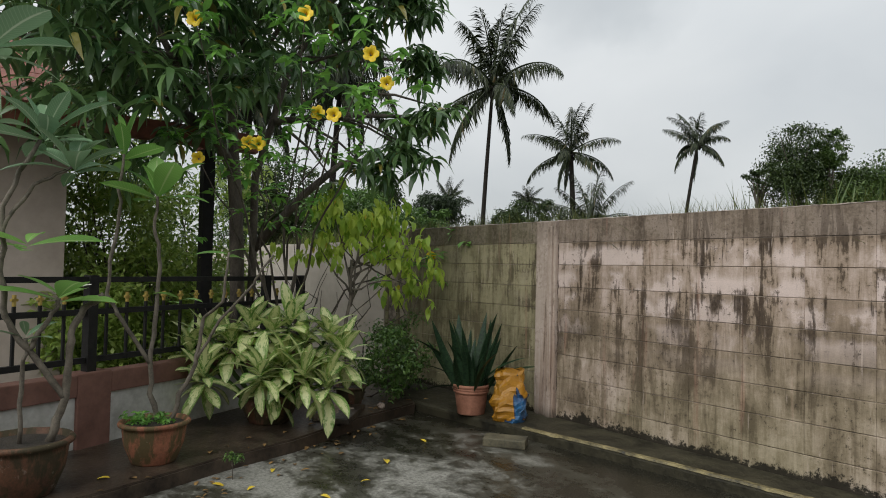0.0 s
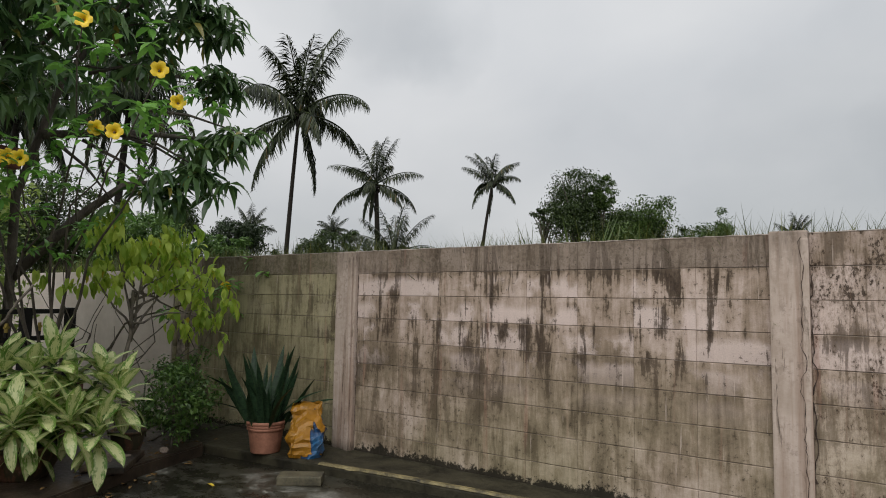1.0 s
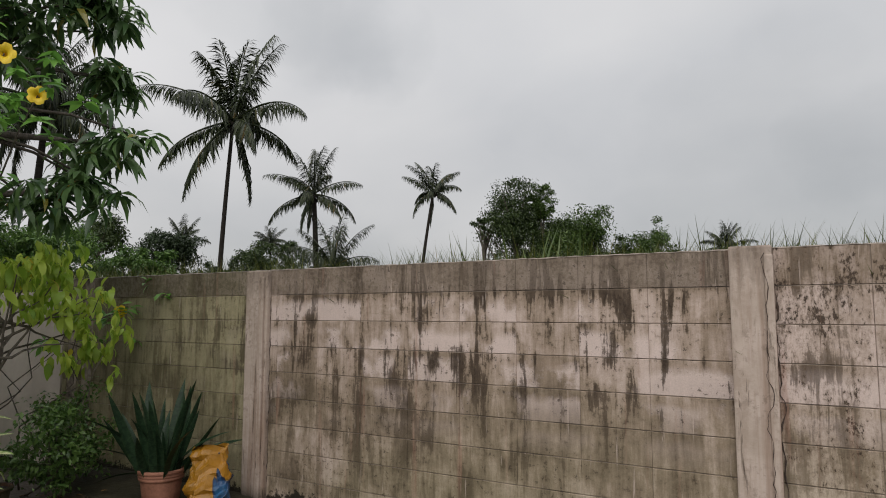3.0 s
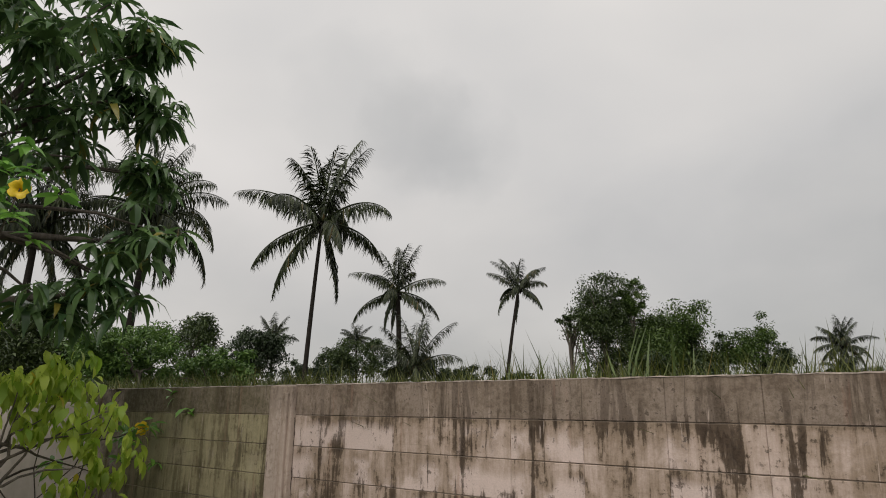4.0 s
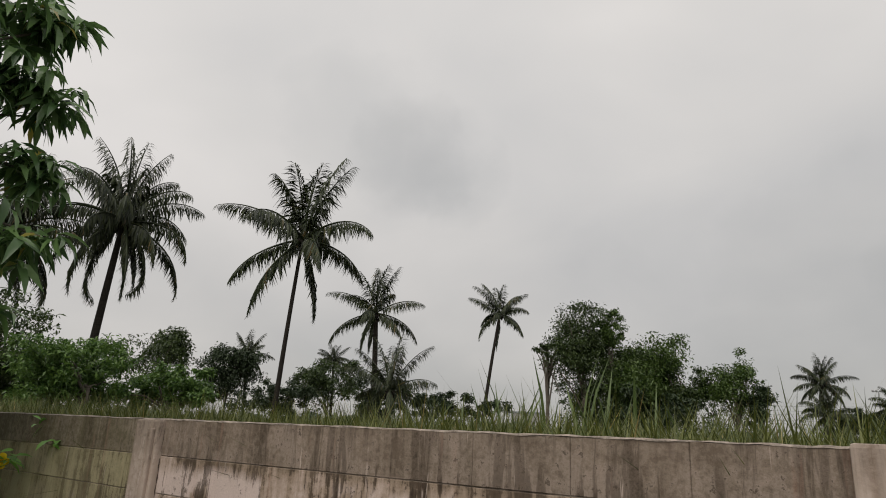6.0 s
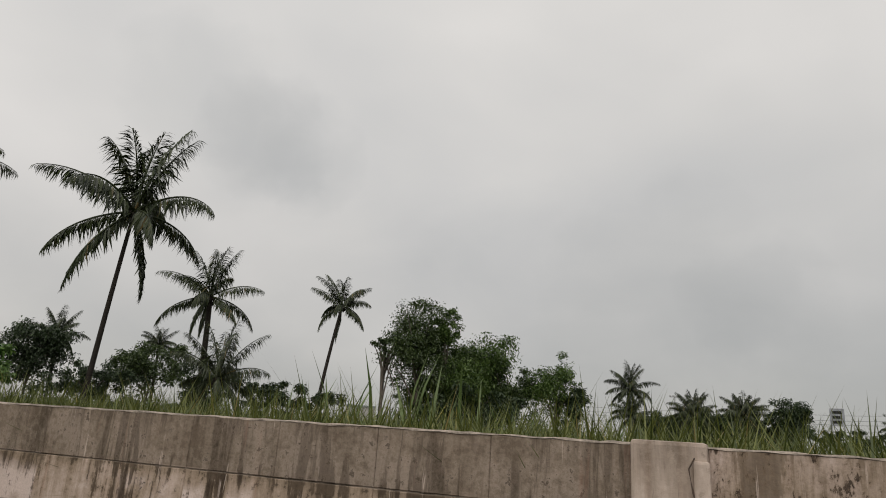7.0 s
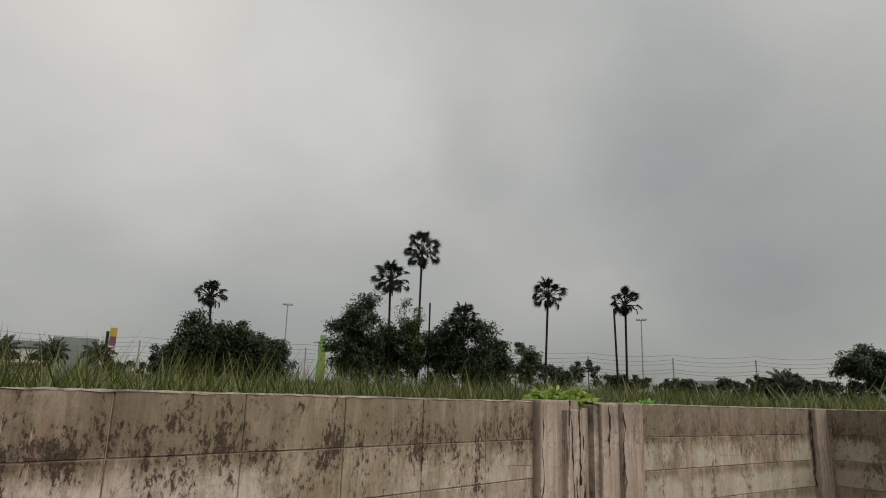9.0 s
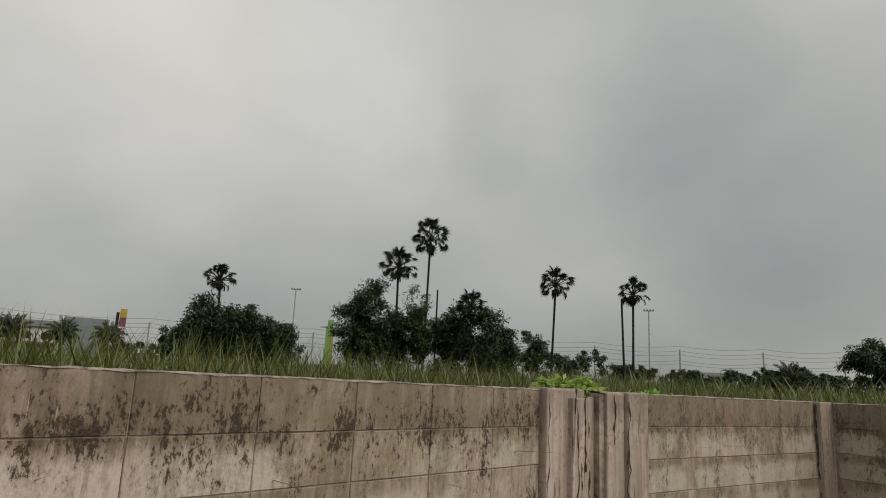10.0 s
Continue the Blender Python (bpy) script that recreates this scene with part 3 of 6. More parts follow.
# ---- block walls ----
def block_mesh(lx, lz, d=0.02, c=0.0025):
    hx, hz = lx / 2, lz / 2
    V = [(-hx, d, -hz), (hx, d, -hz), (hx, d, hz), (-hx, d, hz), (-hx, c, -hz), (hx, c, -hz), (hx, c, hz), (-hx, c, hz),
         (-hx + c, 0, -hz + c), (hx - c, 0, -hz + c), (hx - c, 0, hz - c), (-hx + c, 0, hz - c)]
    F = [(8, 9, 10, 11)] + [(4 + i, 4 + (i + 1) % 4, 8 + (i + 1) % 4, 8 + i) for i in range(4)] + [(i, (i + 1) % 4, 4 + (i + 1) % 4, 4 + i) for i in range(4)]
    return mesh_of("block", V, F, M_WALL)


STEP = 0.41
BLOCKS = {}


def block_wall(name, start, end, label, spans, stretch_parts, first_joint=0.0):
    """A wall from start to end (its yard face on the right hand side of the way), with blocks on that face.
    spans: stretches between the piers, along the wall."""
    a, b = Vector((*start, 0)), Vector((*end, 0))
    d = (b - a).normalized()
    m = Matrix.Translation(a) @ Matrix.Rotation(math.atan2(d.y, d.x), 4, "Z")
    length = (b - a).length
    core = part(name, box(0, length, 0.006, 0.085, -0.2, TOP - 0.006, m=m), M_JOINT)
    tagged(core, label, "wall", kind="structure")
    rough = bmesh.new()
    rings, steps = [], max(8, int(length / 0.035))
    for k in range(steps + 1):
        x = length * k / steps
        h = TOP + 0.003 + 0.003 * noise.noise((x * 13, a.y, 1)) + 0.005 * noise.noise((x * 37, a.x, 5))
        f = 0.001 + 0.005 * noise.noise((x * 14, 2, a.x))
        low = TOP - 0.003 + 0.006 * noise.noise((x * 17, 6, a.x))
        rings.append([rough.verts.new(m @ Vector(p)) for p in ((x, f - 0.003, low), (x, f, h - 0.004), (x, f + 0.008, h), (x, 0.08, h), (x, 0.088, h - 0.006), (x, 0.088, TOP - 0.02))])
    for r0, r1 in zip(rings, rings[1:]):
        for k in range(5):
            rough.faces.new((r0[k], r1[k], r1[k + 1], r0[k + 1]))
    top = part("coping", rough, M_COPING, core, "rough mortar skim along the top")
    loose = []
    for s0, s1, *own in spans:
        joints = [s0]
        first, pitch = own or (first_joint, STEP)
        j = first + pitch * math.ceil((s0 + 0.06 - first) / pitch)
        while j < s1 - 0.06:
            joints.append(j)
            j += pitch
        joints.append(s1)
        for x0, x1 in zip(joints, joints[1:]):
            for row in range(9):
                z1 = TOP - 0.2 * row
                key = (round(x1 - x0, 2))
                if key not in BLOCKS:
                    BLOCKS[key] = block_mesh(key - 0.001, 0.1955)
                mm = m @ pose((x0 + x1) / 2, 0.0012 * noise.noise((x0 * 9, row, a.x)), z1 - 0.1)
                if stretch_parts[0] <= x0 <= stretch_parts[1]:
                    ob = new("block", BLOCKS[key])
                    ob.parent = core
                    ob.matrix_basis = mm
                else:
                    loose.append((BLOCKS[key], mm))
    if loose:
        me0 = loose[0][0]
        V = [tuple(v.co) for v in me0.vertices]
        F = [tuple(p.vertices) for p in me0.polygons]
        scatter("outlying_blocks", [(V, F, [np.array(mm) for _, mm in loose])], M_WALL, core, kind="stuff")
    return core, m


def pier(core, m, x0, x1, proud=0.045, z1=TOP + 0.012, extra=()):
    ob = part("pier", box(x0, x1, -proud, 0.09, -0.2, z1, 0.012, m=m), M_PIER, core, "painted concrete pier")
    for e0, e1, p in extra:
        part("ridge", box(e0, e1, -p, -proud + 0.01, -0.18, z1 - 0.05, 0.008, m=m), M_PIER, ob)
    return ob


def pier_paint():
    m, n = material("pier_paint")
    pos = n.add("NewGeometry").outputs["Position"]
    runs = n.noise(n.scaled(pos, 16.0, 16.0, 0.8), 1.0, 5.0, 0.62, 0.3)
    blot = n.noise(pos, 3.0, 5.0, 0.65)
    speck = n.noise(pos, 30.0, 5.0, 0.7)
    z = n.add("SeparateXYZ", Vector=pos).outputs["Z"]
    col = n.ramp(blot, (0.3, (0.36, 0.293, 0.238)), (0.6, (0.48, 0.396, 0.342)))
    film = n.noise(n.scaled(pos, 9.0, 9.0, 1.3), 1.0, 6.0, 0.68, 0.6)
    flakes = n.maths("ADD", film, n.maths("MULTIPLY", n.maths("SUBTRACT", speck, 0.5), 0.5))
    col = n.mix(n.maths("MULTIPLY", n.ramp(flakes, (0.44, 0.0), (0.60, 1.0)), 0.55), col, (0.30, 0.235, 0.185, 1))
    col = n.mix(n.maths("MULTIPLY", n.ramp(runs, (0.48, 0.0), (0.64, 1.0)), 0.55), col, (0.23, 0.145, 0.10, 1))
    streak = n.noise(n.scaled(pos, 34.0, 34.0, 3.2), 1.0, 5.0, 0.68, 0.7)
    col = n.mix(n.maths("MULTIPLY", n.maths("MULTIPLY", n.ramp(streak, (0.56, 0.0), (0.62, 1.0)), n.ramp(film, (0.48, 0.0), (0.56, 1.0))), 0.8), col, (0.07, 0.05, 0.036, 1))
    high = n.ramp(n.add("MapRange", Value=z, i1=1.4, i2=1.75).outputs[0], (0.0, 0.35), (1.0, 1.0))
    col = n.mix(n.maths("MULTIPLY", n.maths("MULTIPLY", n.ramp(speck, (0.53, 0.0), (0.62, 0.9)), n.ramp(blot, (0.48, 0.0), (0.60, 1.0))), high), col, (0.06, 0.05, 0.04, 1))
    cap = n.ramp(n.add("MapRange", Value=n.maths("ADD", z, n.maths("MULTIPLY", n.maths("SUBTRACT", flakes, 0.5), 0.9)), i1=1.5, i2=1.78).outputs[0], (0.0, 0.0), (1.0, 1.0))
    col = n.mix(n.maths("MULTIPLY", cap, 0.7), col, n.ramp(speck, (0.40, (0.10, 0.078, 0.058)), (0.60, (0.30, 0.245, 0.20))))
    foot = n.ramp(n.maths("ADD", z, n.maths("MULTIPLY", speck, 0.16)), (0.05, 1.0), (0.16, 0.0))
    col = n.mix(n.maths("MULTIPLY", foot, 0.8), col, (0.035, 0.032, 0.022, 1))
    finish(n, col, 0.85, n.maths("ADD", speck, blot), 0.4, 0.006, spec=0.25)
    return m


M_PIER = pier_paint()
M_CRACK = plain("crack_dirt", (0.02, 0.015, 0.012), (0.09, 0.06, 0.045), 20.0, 0.95)
# the long wall starts at x = -2.7, so lengths along it are x + 2.7
core, m = block_wall("wall_north", (-2.7, 0), (7.74, 0), "stained block wall in flaking pinkish paint with black mould runs",
                     [(0, 2.63), (2.87, 6.26), (6.47, 10.03, 6.90, 0.4533)], (0.4, 10.2), first_joint=2.95)
pier(core, m, 2.63, 2.87, 0.04, TOP - 0.004, [(2.79, 2.845, 0.062)])
pier(core, m, 6.26, 6.47, 0.05, TOP + 0.012, [(6.43, 6.475, 0.062)])
pier(core, m, 10.03, 10.42, 0.05, TOP + 0.012, [(10.24, 10.41, 0.085)])
part("crack_fill", box(10.41, 10.52, -0.06, 0.08, -0.2, TOP - 0.03, m=m), M_PIER, core, "crumbling gap between the piers")


def jagged(m, x0, z0, z1, r, y, seed, core):
    """A crack that wanders up a pier, opening and closing."""
    k_ = max(4, int((z1 - z0) / 0.03))
    pts = [(x0 + 0.03 * noise.noise((seed * 9, k * 0.22, 0)) + 0.016 * noise.noise((seed, k * 1.9, 4)), y, z0 + (z1 - z0) * k / k_) for k in range(k_ + 1)]
    crack = tube([m @ Vector(p) for p in pts], [r * (0.15 + 1.5 * abs(noise.noise((k * 0.9, seed * 3.3, 0)))) for k in range(k_ + 1)], 5)
    part("crack", crack, M_CRACK, core, "jagged dark crack")


for n_, (x0, z0, z1, r) in enumerate(((10.29, 1.05, 1.70, 0.006), (10.33, 0.35, 1.35, 0.006), (10.37, 1.30, 1.76, 0.008), (10.36, 0.55, 1.12, 0.005), (10.26, 1.62, 1.76, 0.009))):
    jagged(m, x0, z0, z1, r, -0.088, n_, core)
for n_, (x0, z0, z1, r) in enumerate(((10.43, 0.9, 1.72, 0.011), (10.45, 0.1, 1.3, 0.009), (10.05, 0.2, 1.74, 0.004))):
    jagged(m, x0, z0, z1, r, -0.062 if x0 > 10.1 else -0.052, n_ + 11, core)
jagged(m, 6.435, 0.1, 1.72, 0.004, -0.063, 31, core)
jagged(m, 6.48, 0.3, 1.5, 0.008, -0.006, 32, core)
jagged(m, 2.875, 0.1, 1.70, 0.004, -0.004, 33, core)
core, m = block_wall("wall_east", (7.80, -0.108), (10.62, -0.662), "pale painted block wall with olive stains",
                     [(0.39, 2.63, 1.2, 1.1)], (-1, 9), first_joint=0.16)
pier(core, m, 0.04, 0.20, 0.02, TOP - 0.002)
pier(core, m, 0.20, 0.39, 0.05, TOP + 0.006)
pier(core, m, 2.63, 2.85, 0.05, TOP + 0.004)
jagged(m, 0.20, 0.3, 1.70, 0.006, -0.052, 21, core)
jagged(m, 2.625, 0.2, 1.74, 0.010, -0.012, 22, core)
jagged(m, 0.10, 1.45, 1.74, 0.007, -0.024, 23, core)
core, m = block_wall("wall_return", (10.58, -0.68), (7.98, -8.08), "pale painted block wall that returns along the yard",
                     [(0.05, 7.8)], (0, 2.2))
far_part = part("wall_neighbour", box(-16, -2.72, 0.0, 0.09, -0.12, 1.63, 0.006), M_HOUSE)
tagged(far_part, "plain beige rendered boundary wall behind the garden", "wall", kind="structure")
back = part("wall_south", box(-0.2, 7.8, -8.2, -8.0, -0.1, 3.0), M_HOUSE)
tagged(back, "plain rendered house wall that closes the yard", "wall", kind="structure")


# ---- grass beyond the wall ----
def blades(pts, lo, hi, width, lean, name, label, mat, bend=0.45):
    V, F = [], [(0, 1, 3, 2), (2, 3, 5, 4), (4, 5, 6)]
    for t, w_ in ((0.0, 0.35), (0.35, 0.5), (0.72, 0.36), (1.0, 0.0)):
        x, z = t - 0.12 * bend * t * t, 0.18 * bend * math.sin(math.pi * t * 0.6) - bend * t * t * 0.75
        V += [(x, -w_ * width, z), (x, w_ * width, z)] if w_ else [(x, 0, z)]
    n = len(pts)
    h = rng.uniform(lo, hi, n)
    mats = turned(pts, rng.uniform(0, 2 * math.pi, n), math.pi / 2 - np.abs(rng.normal(0, lean, n)), rng.uniform(-0.5, 0.5, n), h)
    return scatter(name, [(V, F, mats)], mat, label=label, category="grass", kind="stuff")


def outside(x, y):
    east = np.where(x < 7.9, 0.5, np.where(x < 10.9, 0.4 - 0.19 * (x - 7.9), -30.0))
    return y > east


def field(n, x0, x1, y0, y1, z=FIELD):
    x, y = rng.uniform(x0, x1, n), rng.uniform(y0, y1, n)
    keep = outside(x, y)
    return np.stack([x[keep], y[keep], np.full(keep.sum(), z - 0.03)], 1)


near = np.concatenate([field(40000, -7, 13, 0.2, 1.8), field(72000, -9, 16, 1.0, 6), field(9000, 11.1, 15, -4, 0.5)])
dense = np.array([noise.noise((x * 0.5, y * 0.5, 2.0)) for x, y, z in near])
near = near[dense > -0.42]
blades(near[::2], 0.70, 1.12, 0.012, 0.20, "grass", "tall uneven green field grass with dry blades", M_GRASS, 0.4)
blades(near[1::2], 0.60, 1.00, 0.017, 0.34, "grass", "arching shorter grass below the tall blades", M_GRASS, 0.95)
mid = np.concatenate([field(42000, -40, 50, 5, 25), field(9000, 13, 40, -14, 6)])
blades(mid, 0.8, 1.35, 0.04, 0.24, "grass", "tall green grass farther out in the field", M_GRASS)
wide = np.concatenate([field(9000, -90, 110, 25, 75), field(3000, 40, 110, -40, 25)])
blades(wide, 0.9, 1.9, 0.13, 0.28, "grass", "far grass of the open field", M_GRASS)


def reeds(az, dist, n, lo, hi, spread):
    c = afar(az, dist)
    pts = np.stack([rng.normal(c[0], spread, n), rng.normal(c[1], spread, n), np.full(n, FIELD)], 1)
    blades(pts, lo, hi, 0.03, 0.32, "reed_clump", "clump of tall thin reeds above the grass", M_REED, 0.25)


for az, dist, n, lo, hi, sp in [(-29.37, 9.5, 22, 1.0, 2.0, 0.45), (-25.17, 9, 26, 1.0, 2.0, 0.5), (-20.69, 10, 26, 0.9, 1.7, 0.6), (-35.4, 10, 16, 0.9, 1.7, 0.5), (-13.65, 10, 30, 0.9, 1.5, 0.9),
                                (-3.61, 11, 20, 0.9, 1.5, 0.8), (30.41, 9, 26, 0.8, 1.4, 0.9), (38.63, 9, 20, 0.8, 1.3, 0.9), (62.82, 9, 20, 0.8, 1.3, 0.8), (-47.13, 10, 24, 0.8, 1.4, 0.8)]:
    reeds(az, dist, n, lo, hi, sp)


# ---- trees ----
def limbs(bm, foot, top_, r, tips, seed):
    """A trunk with limbs to the tips."""
    trunk = wavy(foot, top_, 6, 0.25 * (Vector(top_) - Vector(foot)).length * 0.15, seed)
    tube(trunk, [r * (1 - 0.5 * i / 6) for i in range(7)], 8, bm)
    for i, tip in enumerate(tips):
        start = trunk[3 + i % 4]
        mid_ = Vector(start).lerp(Vector(tip), 0.5) + Vector((0, 0, 0.12 * (Vector(tip) - Vector(start)).length))
        pts = wavy(start, mid_, 3, 0.1, seed + i) + wavy(mid_, tip, 3, 0.1, seed + i + 50)[1:]
        tube(pts, [r * 0.42 * (1 - 0.85 * k / 6) for k in range(7)], 6, bm)
    return bm


def leaf_tree(name, at, crown, radii, mat, label, clumps=60, per=90, leaf=0.2, seed=0, trunk_r=0.12, spread=0.27, category="tree", skirt=0.0, elong=2.2, lobes=0):
    """crown: middle of the crown in the world; radii: its half sizes; leaves stand in clumps round limb ends."""
    local = np.random.default_rng(seed + 11)
    root = base(name, at, label, category)
    c = np.array(crown) - np.array(at)
    d = local.normal(size=(clumps, 3))
    d /= np.linalg.norm(d, axis=1)[:, None]
    rad = local.uniform(0.35, 1.0, clumps) ** 0.6
    lump = np.array([1 + 0.6 * noise.noise(Vector(v * 1.6) + Vector((seed, 0, 0))) for v in d])
    centres = c + d * (rad * lump)[:, None] * np.array(radii)
    if lobes:
        ld = local.normal(size=(lobes, 3))
        ld /= np.linalg.norm(ld, axis=1)[:, None]
        heart = ld * local.uniform(0.35, 0.95, lobes)[:, None]
        pick = local.integers(0, lobes, clumps)
        size_l = local.uniform(0.14, 0.30, lobes)[pick]
        centres = c + (heart[pick] + np.clip(local.normal(size=(clumps, 3)), -1.5, 1.5) * size_l[:, None]) * np.array(radii)
    if skirt:
        low = local.uniform(size=clumps) < skirt
        centres[low, 2] = local.uniform(0.1, 1.0, low.sum()) * max(0.3, c[2])
        centres[low, :2] = c[:2] + (centres[low, :2] - c[:2]) * 1.05
    tips = [tuple(p) for p in centres[:: max(1, clumps // 14)]]
    bm = bmesh.new()
    limbs(bm, (0, 0, -0.1), tuple(c * np.array((0.9, 0.9, 0.8))), trunk_r, tips, seed)
    part("trunk", bm, M_BARK, root, smooth=True)
    size = spread * min(radii)
    n = clumps * per
    off = np.clip(local.normal(size=(n, 3)), -1.4, 1.4) * size * 0.62 * np.repeat(local.uniform(0.6, 1.3, clumps), per)[:, None]
    off[:, 2] *= 0.75
    pts = np.repeat(centres, per, axis=0) + off
    V, F, _ = blade(1.0, 1.0 / elong, 0.4, 0.2, 2, 0.45)
    if leaf > 0.12:
        V, F = [(0, 0, 0), (0.45, -0.5 / elong, 0.06), (1, 0, -0.22), (0.45, 0.5 / elong, 0.06)], [(0, 1, 2), (0, 2, 3)]
    mats = turned(pts, local.uniform(0, 6.3, n), local.normal(-0.25, 0.55, n), local.normal(0, 0.5, n), leaf * local.uniform(0.6, 1.35, n))
    scatter("crown", [(V, F, mats)], mat, root)
    return root


def coconut(az, dist, el, base_az, label, crown_r=4.2, fronds=20, seed=0, trunk_r=0.17, base_z=FIELD, droop=0.0):
    foot = Vector(afar(base_az, dist, base_z - 0.1))
    head = Vector(afar(az, dist, at_height(el, dist)))
    root = base("coconut_palm", foot, label, "palm tree")
    local = random.Random(seed)
    h = head - foot
    pts = [Vector((h.x * (t ** 1.3), h.y * (t ** 1.3), h.z * t)) for t in (i / 10 for i in range(11))]
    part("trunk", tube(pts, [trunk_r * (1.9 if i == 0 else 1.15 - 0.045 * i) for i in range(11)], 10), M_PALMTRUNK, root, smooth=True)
    V, F, _ = blade(1.0, min(0.17, 0.088 * math.sqrt(max(1.0, dist / 40))), 0.75, 0.3, 2, 0.3)
    V2, F2 = [(0, -0.5, 0), (1, -0.5, 0), (1, 0.5, 0), (0, 0.5, 0), (0, 0, -0.7), (1, 0, -0.7)], [(0, 1, 2, 3), (1, 0, 4, 5), (3, 2, 5, 4)]
    for i in range(fronds):
        yaw = i * 2.39996 + local.uniform(-0.3, 0.3)
        age = (i + 0.5) / fronds
        rise = radians(86 - 128 * age ** 1.25 + local.uniform(-9, 9))
        ln = crown_r * (0.80 + 0.55 * age - 0.45 * age * age) * local.uniform(0.85, 1.12)
        p, ang = Vector(h), rise
        line, n = [Vector(p)], 12
        sag = (1.05 + droop) * local.uniform(0.7, 1.25) * (0.45 + 0.65 * math.cos(rise))
        for k in range(n):
            ang -= sag / n * (0.3 + 1.4 * k / n)
            p = p + Vector((math.cos(yaw) * math.cos(ang), math.sin(yaw) * math.cos(ang), math.sin(ang))) * (ln / n)
            line.append(Vector(p))
        P, Y, Pi, Ro, S = [], [], [], [], []
        count = 78
        for k in range(count):
            t = 0.14 + 0.86 * (k + local.uniform(-0.3, 0.3)) / (count - 1)
            f = min(n - 0.001, max(0, t * n))
            q = line[int(f)].lerp(line[int(f) + 1], f % 1)
            d = (line[int(f) + 1] - line[int(f)]).normalized()
            hang = -0.50 - 1.0 * age - droop * 0.9
            for side in (-1, 1):
                out = Vector((-math.sin(yaw), math.cos(yaw), 0)) * side
                w_ = (d * (0.55 + 0.6 * t) + out * (0.62 + local.uniform(-0.25, 0.2)) + Vector((0, 0, hang + local.uniform(-0.45, 0.30)))).normalized()
                P.append(tuple(q))
                Y.append(math.atan2(w_.y, w_.x))
                Pi.append(math.asin(w_.z))
                Ro.append(local.uniform(-0.7, 0.7))
                S.append(crown_r * 0.225 * math.sin(math.pi * (0.2 + 0.74 * t)) ** 0.6 * local.uniform(0.6, 1.15))
        ribs = []
        for k in range(n):
            d = line[k + 1] - line[k]
            mm = turned([tuple(line[k])], np.array([math.atan2(d.y, d.x)]), np.array([math.asin(d.normalized().z)]), np.array([0.0]), np.array([1.0]))[0]
            wd = 0.16 * crown_r / 5 * (1 - 0.88 * k / n)
            mm[:3, 0] *= d.length
            mm[:3, 1] *= wd
            mm[:3, 2] *= wd
            ribs.append(mm)
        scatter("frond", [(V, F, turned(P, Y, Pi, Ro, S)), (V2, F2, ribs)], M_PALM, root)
    for i in range(8):
        a = i * 0.78
        nut = bmesh.new()
        bmesh.ops.create_icosphere(nut, subdivisions=1, radius=0.15, matrix=Matrix.Translation(h + Vector((0.34 * math.cos(a), 0.34 * math.sin(a), -0.25 - 0.14 * (i % 3)))) @ Matrix.Diagonal((1, 1, 1.25, 1)))
        part("coconut", nut, M_PALMTRUNK, root, smooth=True)
    return root


def sugar_palm(az, dist, el, base_az, label, r=2.3, seed=0, fans=34):
    foot, head = Vector(afar(base_az, dist, FIELD - 0.1)), Vector(afar(az, dist, at_height(el - 0.3, dist)))
    root = base("sugar_palm", foot, label, "palm tree")
    local = random.Random(seed)
    h = head - foot
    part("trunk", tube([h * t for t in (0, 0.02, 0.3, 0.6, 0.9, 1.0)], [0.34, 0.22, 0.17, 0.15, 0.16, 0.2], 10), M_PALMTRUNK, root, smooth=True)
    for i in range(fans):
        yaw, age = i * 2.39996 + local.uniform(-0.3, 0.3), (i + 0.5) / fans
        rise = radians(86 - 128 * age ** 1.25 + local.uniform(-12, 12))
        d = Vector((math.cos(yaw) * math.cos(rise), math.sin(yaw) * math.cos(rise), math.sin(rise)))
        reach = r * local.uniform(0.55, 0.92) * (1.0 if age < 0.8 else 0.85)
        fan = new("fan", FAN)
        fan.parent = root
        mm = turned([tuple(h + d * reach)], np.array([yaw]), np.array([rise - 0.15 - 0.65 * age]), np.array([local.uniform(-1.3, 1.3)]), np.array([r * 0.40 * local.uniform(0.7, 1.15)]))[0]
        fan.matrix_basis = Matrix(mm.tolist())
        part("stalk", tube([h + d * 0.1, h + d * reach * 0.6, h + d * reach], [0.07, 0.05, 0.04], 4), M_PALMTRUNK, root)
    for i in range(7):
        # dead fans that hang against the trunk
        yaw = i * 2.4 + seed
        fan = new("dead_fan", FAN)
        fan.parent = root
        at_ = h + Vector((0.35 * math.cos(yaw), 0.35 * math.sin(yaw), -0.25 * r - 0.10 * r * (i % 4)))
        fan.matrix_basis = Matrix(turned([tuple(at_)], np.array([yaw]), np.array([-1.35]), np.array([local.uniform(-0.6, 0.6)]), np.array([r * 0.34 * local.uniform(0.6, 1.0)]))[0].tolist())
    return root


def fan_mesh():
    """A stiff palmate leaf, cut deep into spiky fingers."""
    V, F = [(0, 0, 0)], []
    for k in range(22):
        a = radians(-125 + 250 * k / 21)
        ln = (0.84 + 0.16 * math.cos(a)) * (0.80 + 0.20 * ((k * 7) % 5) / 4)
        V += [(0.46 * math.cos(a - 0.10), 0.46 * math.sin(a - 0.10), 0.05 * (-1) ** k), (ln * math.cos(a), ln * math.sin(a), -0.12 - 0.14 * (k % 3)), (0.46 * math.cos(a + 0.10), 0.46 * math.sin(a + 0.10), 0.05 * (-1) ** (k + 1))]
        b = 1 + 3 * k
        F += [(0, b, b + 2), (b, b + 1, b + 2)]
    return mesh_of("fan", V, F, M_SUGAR)


